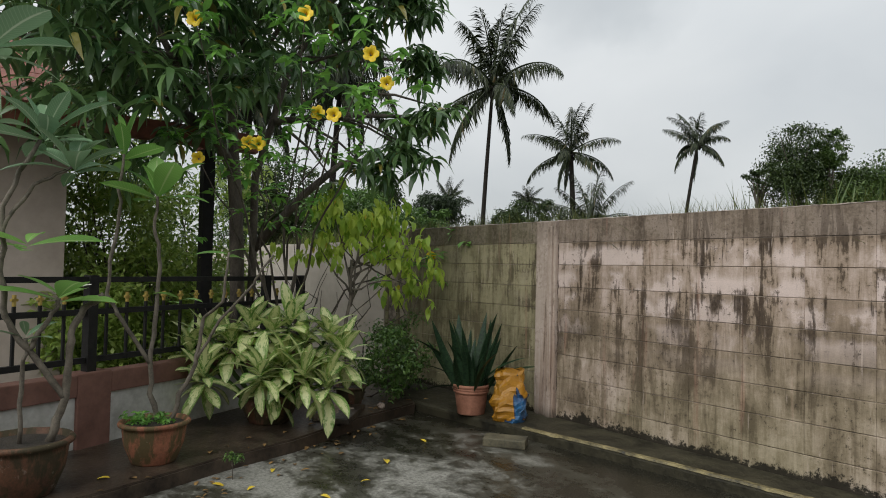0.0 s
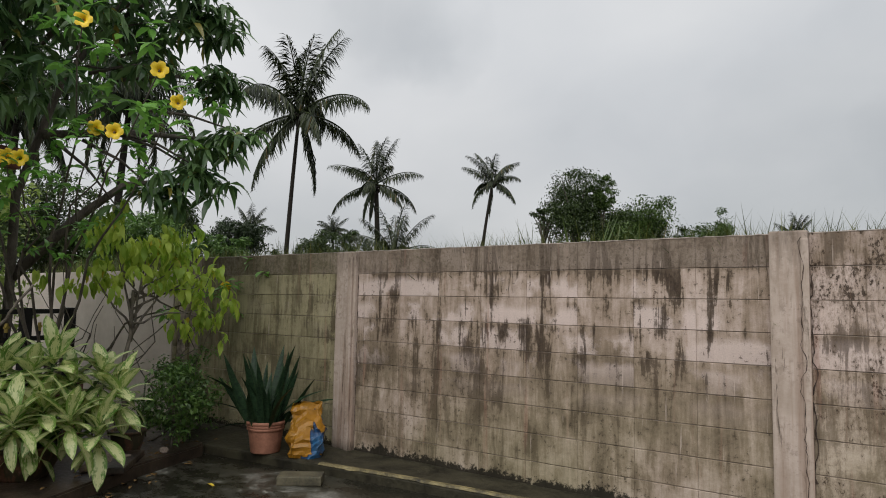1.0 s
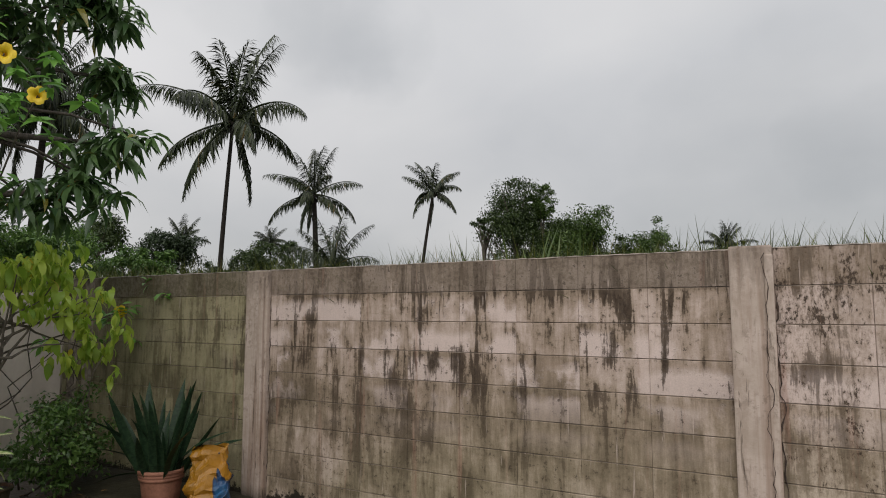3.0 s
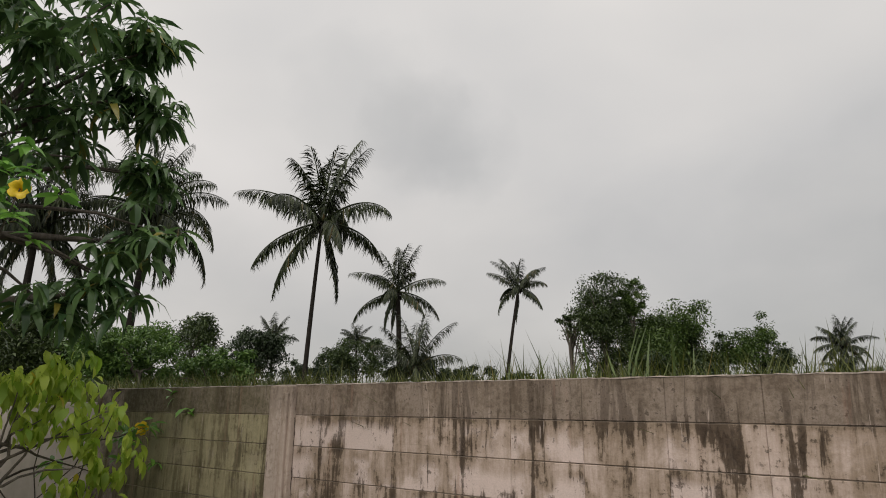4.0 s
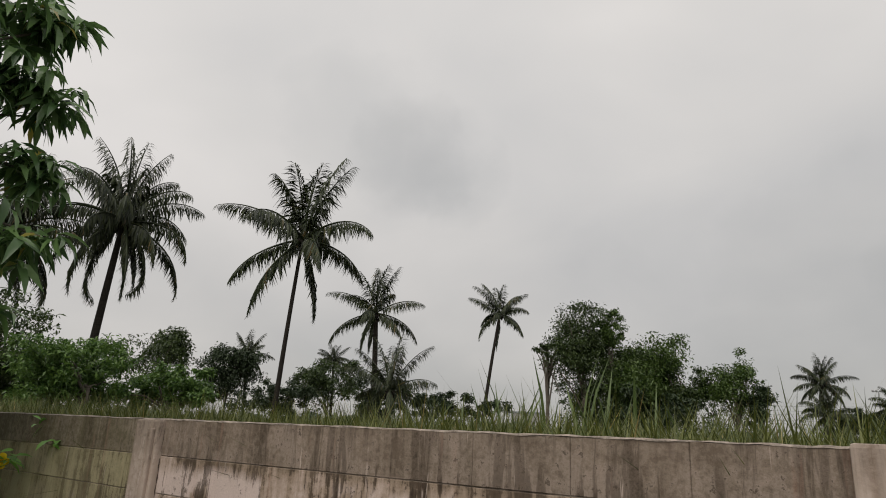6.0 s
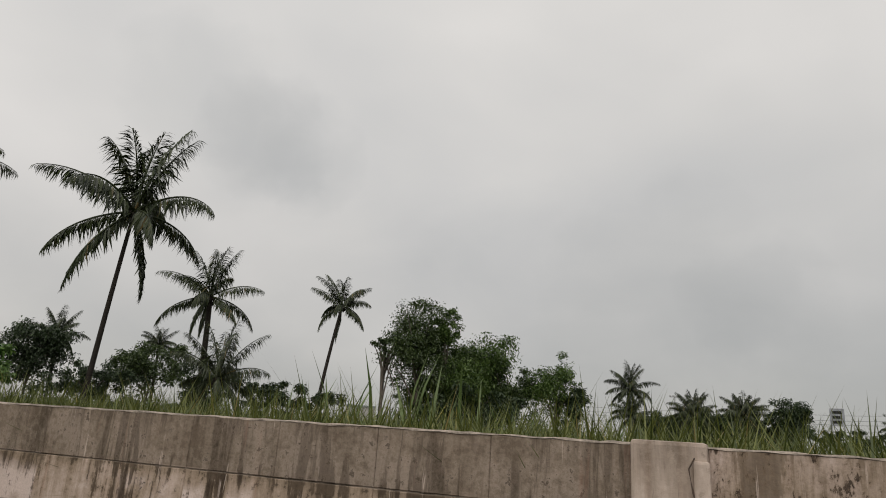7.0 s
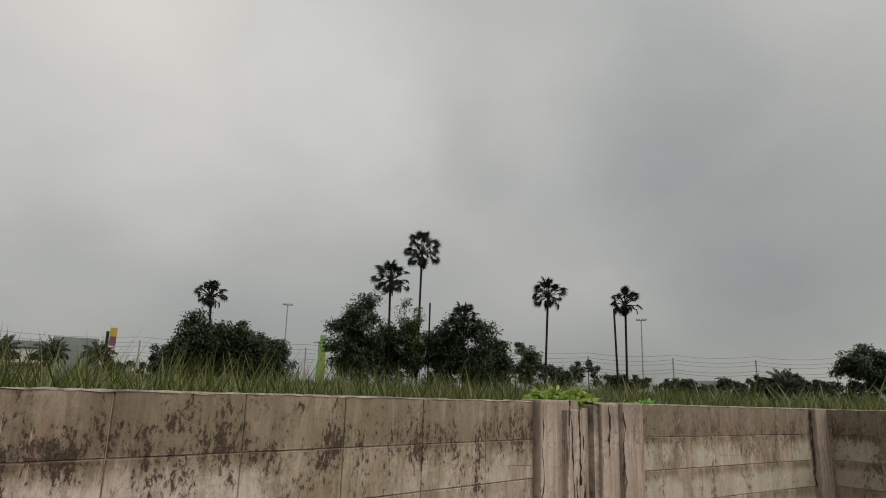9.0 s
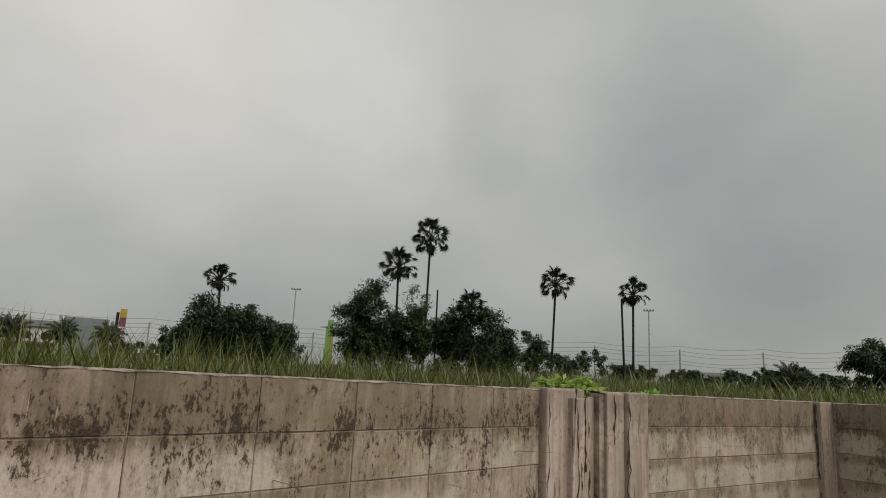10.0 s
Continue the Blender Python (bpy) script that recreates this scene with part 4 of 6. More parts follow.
FAN = fan_mesh()
coconut(-49.75, 56, 15.8, -50.6, "tall coconut palm with a slim dark leaning trunk", 8.7, 16, 3, 0.2)
coconut(-42.85, 52, 10.03, -42.4, "mid-height coconut palm with full crown", 4.5, 16, 5, 0.24)
coconut(-32.0, 74, 10.46, -33.37, "slender coconut palm with a small dark crown", 4.6, 15, 8, 0.2)
coconut(-64.1, 40, 15.1, -64.9, "large coconut palm with drooping dense fronds", 5.7, 27, 12, 0.22, droop=0.6)
coconut(-71.9, 38, 13.0, -72.2, "coconut palm half hidden behind the mango tree", 5.2, 26, 15, 0.2, droop=0.4)
coconut(-7.3, 92, 5.1, -7.4, "far small coconut palm above the grass", 4.0, 20, 21, 0.2)
coconut(-7.1, 88, 2.9, -7.1, "low bushy coconut palm at the field's edge", 4.0, 20, 22, 0.3)
coconut(-2.41, 100, 3.2, -2.4, "low far coconut palm in a row", 4.2, 40, 23, 0.3, droop=0.4)
coconut(1.16, 100, 3.3, 1.1, "low far coconut palm in a row", 4.2, 40, 24, 0.3, droop=0.4)
coconut(-53.17, 75, 5.73, -52.98, "far small coconut palm among trees", 3.2, 18, 25, 0.16)
coconut(-46.11, 78, 5.79, -45.93, "far thin coconut palm among trees", 2.6, 16, 26, 0.16)
coconut(11.17, 95, 2.7, 11.1, "young coconut palm beside the low building", 2.7, 36, 27, 0.25, droop=0.5)
coconut(14.33, 95, 2.5, 14.2, "young coconut palm beside the low building", 2.7, 36, 28, 0.25, droop=0.5)
coconut(17.65, 95, 2.45, 17.5, "young coconut palm beside the low building", 2.7, 36, 29, 0.25, droop=0.5)
coconut(20.67, 95, 2.45, 20.6, "young coconut palm beside the low building", 2.7, 36, 30, 0.25, droop=0.5)
coconut(-41.2, 46, 3.62, -41.38, "young trunkless palm with upright fronds", 4.4, 15, 33, 0.22)
coconut(74.73, 100, 1.48, 74.73, "low dark bushy palm behind the grass", 3.3, 30, 34, 0.3, droop=0.4)

sugar_palm(28.31, 92, 7.86, 28.71, "sugar palm with a small round fan crown", 2.1, 41)
sugar_palm(43.09, 92, 10.08, 43.27, "sugar palm rising from a tree group", 2.9, 42)
sugar_palm(45.78, 94, 12.56, 45.62, "tallest sugar palm on a thin dark trunk", 3.1, 43)
sugar_palm(49.59, 90, 6.83, 49.63, "short sugar palm above dark trees", 2.4, 44)
sugar_palm(56.82, 92, 9.01, 56.46, "sugar palm standing alone on a bare trunk", 2.6, 45)
sugar_palm(63.24, 96, 8.29, 63.17, "sugar palm standing alone on a bare trunk", 2.3, 46)

T = [
    # az, dist, el of the middle, half width, half height, material, clumps, per, leaf, label
    (-25.0, 36, 8.0, 2.0, 1.9, M_TREE, 90, 100, 0.2, "broad green field tree with airy rounded crown"),
    (-20.2, 36, 5.3, 2.1, 2.3, M_BAMBOO, 120, 120, 0.22, "dense bright green field tree"),
    (-22.6, 36.2, 8.9, 0.8, 1.5, M_BAMBOO, 50, 80, 0.18, "slender feathery tree top"),
    (-27.9, 36, 7.7, 0.8, 0.5, M_TREE, 14, 50, 0.2, "side limb of the field tree with sparse leaves"),
    (-22.8, 36, 5.0, 2.2, 2.3, M_TREE, 110, 110, 0.22, "dark green field tree below a taller one"),
    (-16.9, 36, 4.6, 1.2, 1.6, M_TREE, 60, 80, 0.2, "small open field tree"),
    (-13.3, 36, 4.7, 1.4, 1.4, M_BAMBOO, 60, 80, 0.2, "small light green field tree"),
    (-11.6, 36, 3.9, 0.9, 0.9, M_DARKTREE, 30, 80, 0.22, "low drooping shrub in the field"),
    (-20.5, 35, 2.2, 2.8, 1.2, M_DARKTREE, 70, 100, 0.24, "dark undergrowth below the field trees"),
    (-54.46, 66, 4.68, 3.2, 2.6, M_DARKTREE, 70, 70, 0.34, "dark round tree across the field"),
    (-59.66, 60, 4.97, 2.6, 2.4, M_TREE, 60, 70, 0.32, "rounded tree across the field"),
    (-46.27, 72, 3.95, 4.2, 2.4, M_TREE, 90, 70, 0.34, "wide low tree group across the field"),
    (-64.36, 22, 3.28, 2.0, 1.1, M_SHRUB, 90, 110, 0.17, "bright green shrub just beyond the wall"),
    (-70.92, 24, 3.84, 2.4, 1.9, M_TREE, 90, 110, 0.2, "brownish green bush beyond the wall"),
    (-58.67, 24, 2.29, 1.8, 0.7, M_SHRUB, 60, 100, 0.2, "low bush beyond the wall"),
    (-50.22, 60, 2.52, 3.4, 1.4, M_DARKTREE, 60, 70, 0.3, "low dark scrub at the palm's foot"),
    (-42.02, 50, 3.0, 2.4, 1.4, M_DARKTREE, 50, 80, 0.26, "dark scrub at the palm's foot"),
    (4.57, 100, 3.2, 2.6, 2.5, M_DARKTREE, 60, 70, 0.42, "dark round far tree"),
    (-0.54, 105, 2.2, 6.5, 2.4, M_DARKTREE, 130, 90, 0.45, "far dark hedge of trees"),
    (-4.4, 106, 2.1, 4.5, 2.2, M_DARKTREE, 100, 90, 0.45, "far dark low tree in a hedge"),
    (70.8, 108, 1.2, 5.0, 1.4, M_DARKTREE, 70, 80, 0.42, "far low trees behind the grass"),
    (77.0, 106, 1.3, 5.0, 1.5, M_DARKTREE, 70, 80, 0.42, "far low trees behind the grass"),
    (2.6, 106, 2.2, 4.0, 2.2, M_DARKTREE, 100, 90, 0.45, "far dark low tree in a hedge"),
    (27.88, 92, 3.37, 4.0, 3.9, M_DARKTREE, 110, 120, 0.44, "dark dense round tree"),
    (30.33, 91, 3.38, 3.8, 3.7, M_DARKTREE, 110, 120, 0.44, "dark dense round tree in the middle of a thicket"),
    (32.58, 92, 2.69, 3.6, 3.0, M_DARKTREE, 100, 120, 0.44, "dark dense round tree"),
    (25.44, 93, 2.23, 2.2, 1.7, M_DARKTREE, 50, 90, 0.4, "dark low tree beside a larger one"),
    (40.69, 92, 4.45, 3.8, 5.6, M_DARKTREE, 110, 120, 0.44, "tall dark tree in a group"),
    (43.86, 94, 3.86, 3.4, 4.6, M_DARKTREE, 90, 110, 0.44, "dark tree in the middle of a group"),
    (45.27, 93, 5.3, 2.8, 5.6, M_TREE, 46, 70, 0.36, "thin-leaved tree in a group"),
    (47.67, 93, 3.96, 3.2, 4.8, M_DARKTREE, 80, 110, 0.44, "dark tree in the middle of a group"),
    (50.53, 92, 3.77, 4.2, 4.6, M_DARKTREE, 110, 120, 0.44, "dark dense tree in a group"),
    (52.68, 91, 3.07, 2.3, 2.8, M_DARKTREE, 60, 100, 0.42, "small dark tree beside a group"),
    (54.92, 96, 3.29, 2.0, 3.6, M_TREE, 50, 80, 0.36, "small open-crowned far tree"),
    (58.08, 98, 2.19, 4.6, 2.4, M_DARKTREE, 60, 80, 0.4, "far low tree beside the lone palm"),
    (80.58, 95, 2.83, 3.6, 3.0, M_DARKTREE, 90, 100, 0.4, "dark spreading tree at the field's edge"),
    (74.32, 105, 1.78, 4.0, 1.6, M_DARKTREE, 70, 80, 0.42, "low dark far tree"),
    (68.15, 110, 1.34, 5.0, 1.4, M_DARKTREE, 70, 80, 0.42, "far low trees behind the grass"),
    (62.56, 110, 1.41, 4.0, 1.6, M_DARKTREE, 60, 80, 0.42, "far low trees behind the grass"),
    (22.37, 105, 1.49, 3.4, 1.2, M_DARKTREE, 50, 80, 0.42, "low dark scrub beside the road"),
    (8.41, 108, 1.99, 5.5, 1.2, M_DARKTREE, 70, 80, 0.42, "low dark hedge beside the road"),
    (-35.88, 60, 2.34, 4.0, 1.2, M_DARKTREE, 60, 80, 0.32, "low dark scrub across the field"),
]
for i, (az, dist, el, rw, rh, mat, clumps, per, leaf, label) in enumerate(T):
    leaf_tree("tree", afar(az, dist), afar(az, dist, at_height(el, dist)), (rw, rw, rh), mat, label, int(clumps * 1.4), int(per * 1.25), leaf * (0.75 if dist < 50 else 0.88), i, 0.13, skirt=0.22, lobes=max(11, int(9 + rw * 3)))


def far_woods():
    """Tree line at the edge of the plain."""
    n = 2600
    az = rng.uniform(-75, 95, n)
    dist = rng.uniform(380, 640, n)
    high = np.array([6 + 5 * noise.noise((a * 0.12, 3, 0)) + 3 * noise.noise((a * 0.6, 9, 0)) for a in az])
    pts = np.stack([3.9 + dist * np.sin(np.radians(az)), -2.3 + dist * np.cos(np.radians(az)), 1 + rng.uniform(0.15, 1.0, n) * np.maximum(high, 2)], 1)
    V = [(math.cos(a) * (1 + 0.3 * math.sin(3 * a)), 0.35 * math.sin(2 * a), math.sin(a) * 0.6) for a in (2 * math.pi * k / 9 for k in range(9))] + [(0, 0.5, 0), (0, -0.5, 0)]
    F = [(k, (k + 1) % 9, 9) for k in range(9)] + [((k + 1) % 9, k, 10) for k in range(9)]
    scatter("far_woods", [(V, F, turned(pts, rng.uniform(0, 6.3, n), rng.normal(0, 0.4, n), rng.normal(0, 0.5, n), rng.uniform(3, 6.5, n)))], M_FAR, label="hazy line of far woods on the plain", category="woods", kind="stuff")


far_woods()


# ---- far built things ----
def flood_mast(az, dist, el, label):
    root = base("light_mast", afar(az, dist, FIELD - 0.1), label, "light mast", "tall light masts")
    h = at_height(el, dist) - FIELD + 0.1
    part("pole", tube([(0, 0, 0), (0, 0, h * 0.5), (0, 0, h)], [0.16, 0.12, 0.09], 8), M_STEEL, root)
    part("crossarm", box(-0.8, 0.8, -0.06, 0.06, h - 0.05, h + 0.05), M_STEEL, root)
    for x in (-0.7, -0.25, 0.25, 0.7):
        part("floodlight", box(x - 0.16, x + 0.16, -0.2, 0.2, h + 0.02, h + 0.26, 0.03), M_STEEL, root)
    root.rotation_euler.z = radians(-az)


flood_mast(11.7, 110, 6.1, "tall steel light mast with four floodlights")
flood_mast(34.48, 115, 7.29, "tall steel light mast with four floodlights")
flood_mast(64.47, 115, 6.71, "tall steel light mast with four floodlights")
flood_mast(-3.79, 120, 4.54, "tall steel light mast with four floodlights")

dead = base("dead_palm_trunk", afar(62.55, 94, FIELD - 0.1), "bare dead palm trunk without a crown", "tree trunk")
part("trunk", tube([(0, 0, 0), (-0.2, 0.1, 5), (-0.5, 0.2, at_height(7.72, 94) - FIELD)], [0.2, 0.15, 0.13], 8), M_PALMTRUNK, dead)
dead = base("dead_palm_trunk", afar(46.67, 92, FIELD - 0.1), "bare dead trunk among the tree group", "tree trunk")
part("trunk", tube([(0, 0, 0), (0, 0.1, 5), (0.1, 0.2, at_height(8.08, 92) - FIELD)], [0.16, 0.13, 0.12], 8), M_PALMTRUNK, dead)

POLES = [(-12.93, 150), (1.3, 140), (13.53, 135), (23.38, 130), (36.23, 128), (47.26, 128), (60.1, 130), (66.82, 134), (72.9, 138), (78.26, 142), (85.81, 150), (95.82, 165)]


def utility_pole(az, dist):
    root = base("utility_pole", afar(az, dist, FIELD - 0.1), "concrete utility pole with crossarms and cables", "utility pole", "utility poles along the road")
    part("pole", box(-0.13, 0.13, -0.13, 0.13, 0, 9.4, 0.03), M_CONC, root)
    for z, hw in ((8.9, 1.0), (7.6, 0.8)):
        part("crossarm", box(-0.05, 0.05, -hw, hw, z - 0.06, z + 0.06), M_STEEL, root)
    root.rotation_euler.z = radians(-az)


for az, dist in POLES:
    utility_pole(az, dist)
for zc in (9.9, 9.0, 8.3, 7.2, 6.6):
    line = []
    for (a0, d0), (a1, d1) in zip(POLES, POLES[1:]):
        p, q = Vector(afar(a0, d0, FIELD + zc)), Vector(afar(a1, d1, FIELD + zc))
        line += [p.lerp(q, t) - Vector((0, 0, 2.0 * t * (1 - t))) for t in (k / 6 for k in range(6))]
    bm = tube(line, 0.022, 4)
    tagged(part("power_cable", bm, M_WIRE), "thin black power cable sagging between poles", "cable", "power cables")


def low_building():
    root = base("low_building", afar(16.14, 125, FIELD - 0.1), "long low white building with grey sheet roof", "building")
    part("wall", box(-9.5, 4.2, 0, 8, 0, 6.9), M_WHITE, root)
    part("roof", box(-9.9, 4.5, -0.5, 8.4, 6.9, 8.0, 0.1), M_GREYROOF, root, "grey sheet roof")
    part("annex", box(3.0, 9.6, -0.6, 7, 0, 8.9), M_GREYROOF, root, "grey sheet-clad taller part")
    for i in range(4):
        part("window", box(-8.3 + 2.8 * i, -6.9 + 2.8 * i, -0.06, 0.1, 5.0, 6.0), M_IRON, root, "dark window")
    part("canopy", box(-9.5, 2.5, -2.2, 0, 4.2, 4.5), M_BROWN, root, "brown awning")
    root.rotation_euler.z = radians(-16.5)


low_building()


def roadside_shed():
    root = base("shed", afar(69.56, 135, FIELD - 0.1), "low open shed with pale corrugated roof", "shed")
    part("roof", box(-4.2, 4.2, -1, 3, 4.6, 5.3, 0.05), M_STEEL, root, "pale roof")
    for x in (-4, -2, 0, 2, 4):
        part("post", box(x - 0.1, x + 0.1, -0.9, -0.7, 0, 4.6), M_CONC, root)
    root.rotation_euler.z = radians(-69)


roadside_shed()
far_block = base("far_building", afar(-29.61, 420, FIELD), "pale far building above the woods", "building")
part("wall", box(-9, 9, 0, 10, 0, 17), M_CONC, far_block)
part("roof", box(-9.4, 9.4, -0.4, 10.4, 17, 18), M_GREYROOF, far_block)
far_block.rotation_euler.z = radians(28)

M_YSIGN = plain("yellow_sign", (0.32, 0.22, 0.02), (0.42, 0.30, 0.04), 1.0, 0.5, 0.05)
M_RSIGN = plain("maroon_sign", (0.10, 0.03, 0.05), (0.17, 0.05, 0.07), 1.0, 0.5, 0.05)
M_GSIGN = plain("green_sign", (0.13, 0.27, 0.07), (0.20, 0.36, 0.11), 1.0, 0.5, 0.05)
M_BOARD = plain("grey_board", (0.16, 0.17, 0.19), (0.30, 0.31, 0.33), 1.0, 0.6, 0.05)
M_SIGNW = plain("white_sign", (0.50, 0.50, 0.50), (0.62, 0.62, 0.62), 1.0, 0.5, 0.05)


def price_sign():
    root = base("pylon_sign", afar(21.45, 120, FIELD - 0.1), "tall roadside pylon sign in yellow and maroon", "sign")
    h = at_height(4.64, 120) - FIELD
    part("body", box(-0.5, 0.5, -0.3, 0.3, 0, h), M_RSIGN, root)
    part("side", box(-1.05, -0.58, -0.25, 0.25, 0.0, h - 0.6), M_IRON, root, "dark side board")
    part("top_board", box(-0.51, 0.51, -0.32, 0.32, h - 1.4, h), M_YSIGN, root, "yellow top board")
    for i in range(4):
        part("panel", box(-0.45, 0.45, -0.34, -0.29, h - 3.5 - 0.95 * i, h - 2.9 - 0.95 * i), M_SIGNW, root, "pale bar")
    root.rotation_euler.z = radians(-21)


price_sign()


def green_pylon():
    root = base("pylon_sign", afar(37.54, 110, FIELD - 0.1), "tall bright green pylon sign with rounded head", "sign")
    h = at_height(4.98, 110) - FIELD
    bm = bmesh.new()
    box(-0.7, 0.75, -0.3, 0.3, 0, h * 0.55, bm=bm)
    box(-0.55, 0.7, -0.3, 0.3, h * 0.55, h * 0.9, bm=bm)
    box(-0.3, 0.6, -0.3, 0.3, h * 0.9, h, 0.1, bm=bm)
    part("body", bm, M_GSIGN, root)
    part("stripe", box(0.2, 0.45, -0.34, -0.29, h * 0.15, h * 0.85), M_YSIGN, root, "yellow-green stripe")
    part("lamp_arm", box(-1.4, 1.6, -0.05, 0.05, h * 0.87, h * 0.89), M_STEEL, root)
    root.rotation_euler.z = radians(-37)


green_pylon()


def board_sign():
    root = base("billboard", afar(7.43, 115, FIELD - 0.1), "small roadside billboard on two posts with dark bars", "sign")
    h = at_height(4.17, 115) - FIELD
    for x in (-0.8, 0.8):
        part("post", box(x - 0.12, x + 0.12, -0.1, 0.1, 0, h - 2.5), M_STEEL, root)
    part("board", box(-0.95, 0.95, -0.15, 0.15, h - 2.5, h), M_BOARD, root)
    for i in range(3):
        part("bar", box(-0.6, 0.55 - 0.15 * (i % 2), -0.19, -0.14, h - 0.75 - 0.7 * i, h - 0.35 - 0.7 * i), M_IRON, root, "dark bar")
    for z in (h - 3.4, h - 4.4):
        part("crossbar", box(-0.8, 0.8, -0.06, 0.06, z - 0.08, z + 0.08), M_STEEL, root)
    root.rotation_euler.z = radians(-7.7)


board_sign()


# ---- neighbour's garden ----
before_garden = set(scene.objects)


def low_fence():
    a, b = Vector((-2.68, -0.08, 0)), Vector((-0.05, -5.70, 0))
    d = b - a
    m = Matrix.Translation(a) @ Matrix.Rotation(math.atan2(d.y, d.x), 4, "Z")
    root = base("boundary_fence", (0, 0, 0), "low white wall with brown cap and black iron railing", "fence")
    posts = [1.45, 1.98, 3.84, 5.70]
    for p in posts:
        part("pillar", box(p - 0.13, p + 0.13, -0.08, 0.08, 0.06, 0.60, 0.008, m=m), M_BROWN, root, "brown painted pillar")
        part("iron_post", box(p - 0.035, p + 0.035, -0.035, 0.035, 0.60, 1.28, m=m), M_IRON, root)
    for p, q in zip(posts, posts[1:]):
        part("wall_panel", box(p + 0.13, q - 0.13, -0.05, 0.05, 0.06, 0.44, m=m), M_WHITE, root, "stained white panel")
        part("cap", box(p + 0.131, q - 0.131, -0.075, 0.075, 0.44, 0.59, 0.008, m=m), M_BROWN, root, "brown painted cap")
        for z in (0.68, 1.02, 1.25):
            part("rail", box(p + 0.036, q - 0.036, -0.018, 0.018, z - 0.02, z + 0.02, m=m), M_IRON, root)
        k = p + 0.2
        while k < q - 0.1:
            bar = part("bar", box(k - 0.009, k + 0.009, -0.009, 0.009, 0.70, 1.08, m=m), M_IRON, root)
            bm = bmesh.new()
            for x0, x1, z0, z1 in ((-0.009, 0.009, 1.08, 1.155), (-0.022, 0.022, 1.112, 1.130)):
                box(k + x0, k + x1, -0.012, 0.012, z0, z1, 0.004, bm, m)
            part("finial", bm, M_GOLD, bar, "yellow painted finial")
            k += 0.17


low_fence()

house = base("house", (-4.5, -5.5, 0), "beige rendered neighbouring house under a red tiled roof", "house")
part("wall", box(-4.0, 1.75, -3.5, 2.05, -0.1, 2.5), M_SHADEDHOUSE, house)
part("fascia", box(2.28, 2.40, -3.4, 3.62, 2.50, 2.68), M_ROOF, house, "red-brown roof edge board")
part("soffit", box(-4.0, 1.9, -3.4, 2.2, 2.52, 2.56), M_BROWN, house, "brown soffit boards")
for i in range(9):
    m = pose(2.05 - 0.42 * i, 0, 2.56 + 0.2 * i, 0, 25, 0)
    part("tile_course", box(-0.46, 0.0, -3.45, 2.3, 0.0, 0.05, 0.01, None, m), M_ROOF, house, "red tile course")
for y in (-2.6, -1.2, 0.2, 1.6, 3.2):
    part("beam", box(1.9, 2.28, y - 0.04, y + 0.04, 2.52, 2.64), M_ROOF, house, "red-brown beam")
post = base("carport_post", (-2.33, -2.30, -0.1), "square black steel carport post", "post")
part("shaft", box(-0.055, 0.055, -0.055, 0.055, 0, 2.6), M_IRON, post)
part("foot_plate", box(-0.1, 0.1, -0.1, 0.1, 0.0, 0.1), M_IRON, post)

M_LIGHT = leafy("light_shrub_leaf", (0.15, 0.25, 0.04), (0.38, 0.48, 0.11), 0.45, 0.42)
for x, y, r, h, mat, sd in [(-3.2, -2.5, 0.8, 0.95, M_LIGHT, 61), (-2.75, -3.2, 0.45, 0.7, M_LIGHT, 63), (-4.4, -1.7, 0.8, 1.6, M_LIGHT, 65), (-5.5, -1.6, 1.0, 1.4, M_SHRUB, 66), (-4.6, -2.9, 0.9, 1.9, M_LIGHT, 67), (-6.2, -3.4, 1.2, 2.2, M_SHRUB, 68), (-3.6, -2.9, 0.6, 1.6, M_LIGHT, 69)]:
    leaf_tree("garden_shrub", (x, y, -0.1), (x, y, h), (r, r, h * 0.8), mat, "leafy green garden shrub behind the railing", 60, 90, 0.085, sd, 0.03, 0.4, "shrub", skirt=0.3)


# ---- the mango tree ----
def whorls(centres, mean, leaf, per, local, drop=0.5, width=0.22, bend=0.55):
    """Leaves in rosettes that hang from the twig ends: V, F, matrices."""
    V, F, _ = blade(1.0, width, bend, 0.22, 3, 0.42)
    n = len(centres) * per
    pts = np.repeat(np.asarray(centres), per, axis=0) + local.normal(0, 0.015, (n, 3))
    yaw = np.tile(np.arange(per) * 2.39996, len(centres)) + np.repeat(local.uniform(0, 6.3, len(centres)), per) + local.normal(0, 0.15, n)
    pitch = local.normal(-drop, 0.32, n)
    return V, F, turned(pts, yaw, pitch, local.normal(0, 0.35, n), leaf * local.uniform(0.65, 1.2, n))


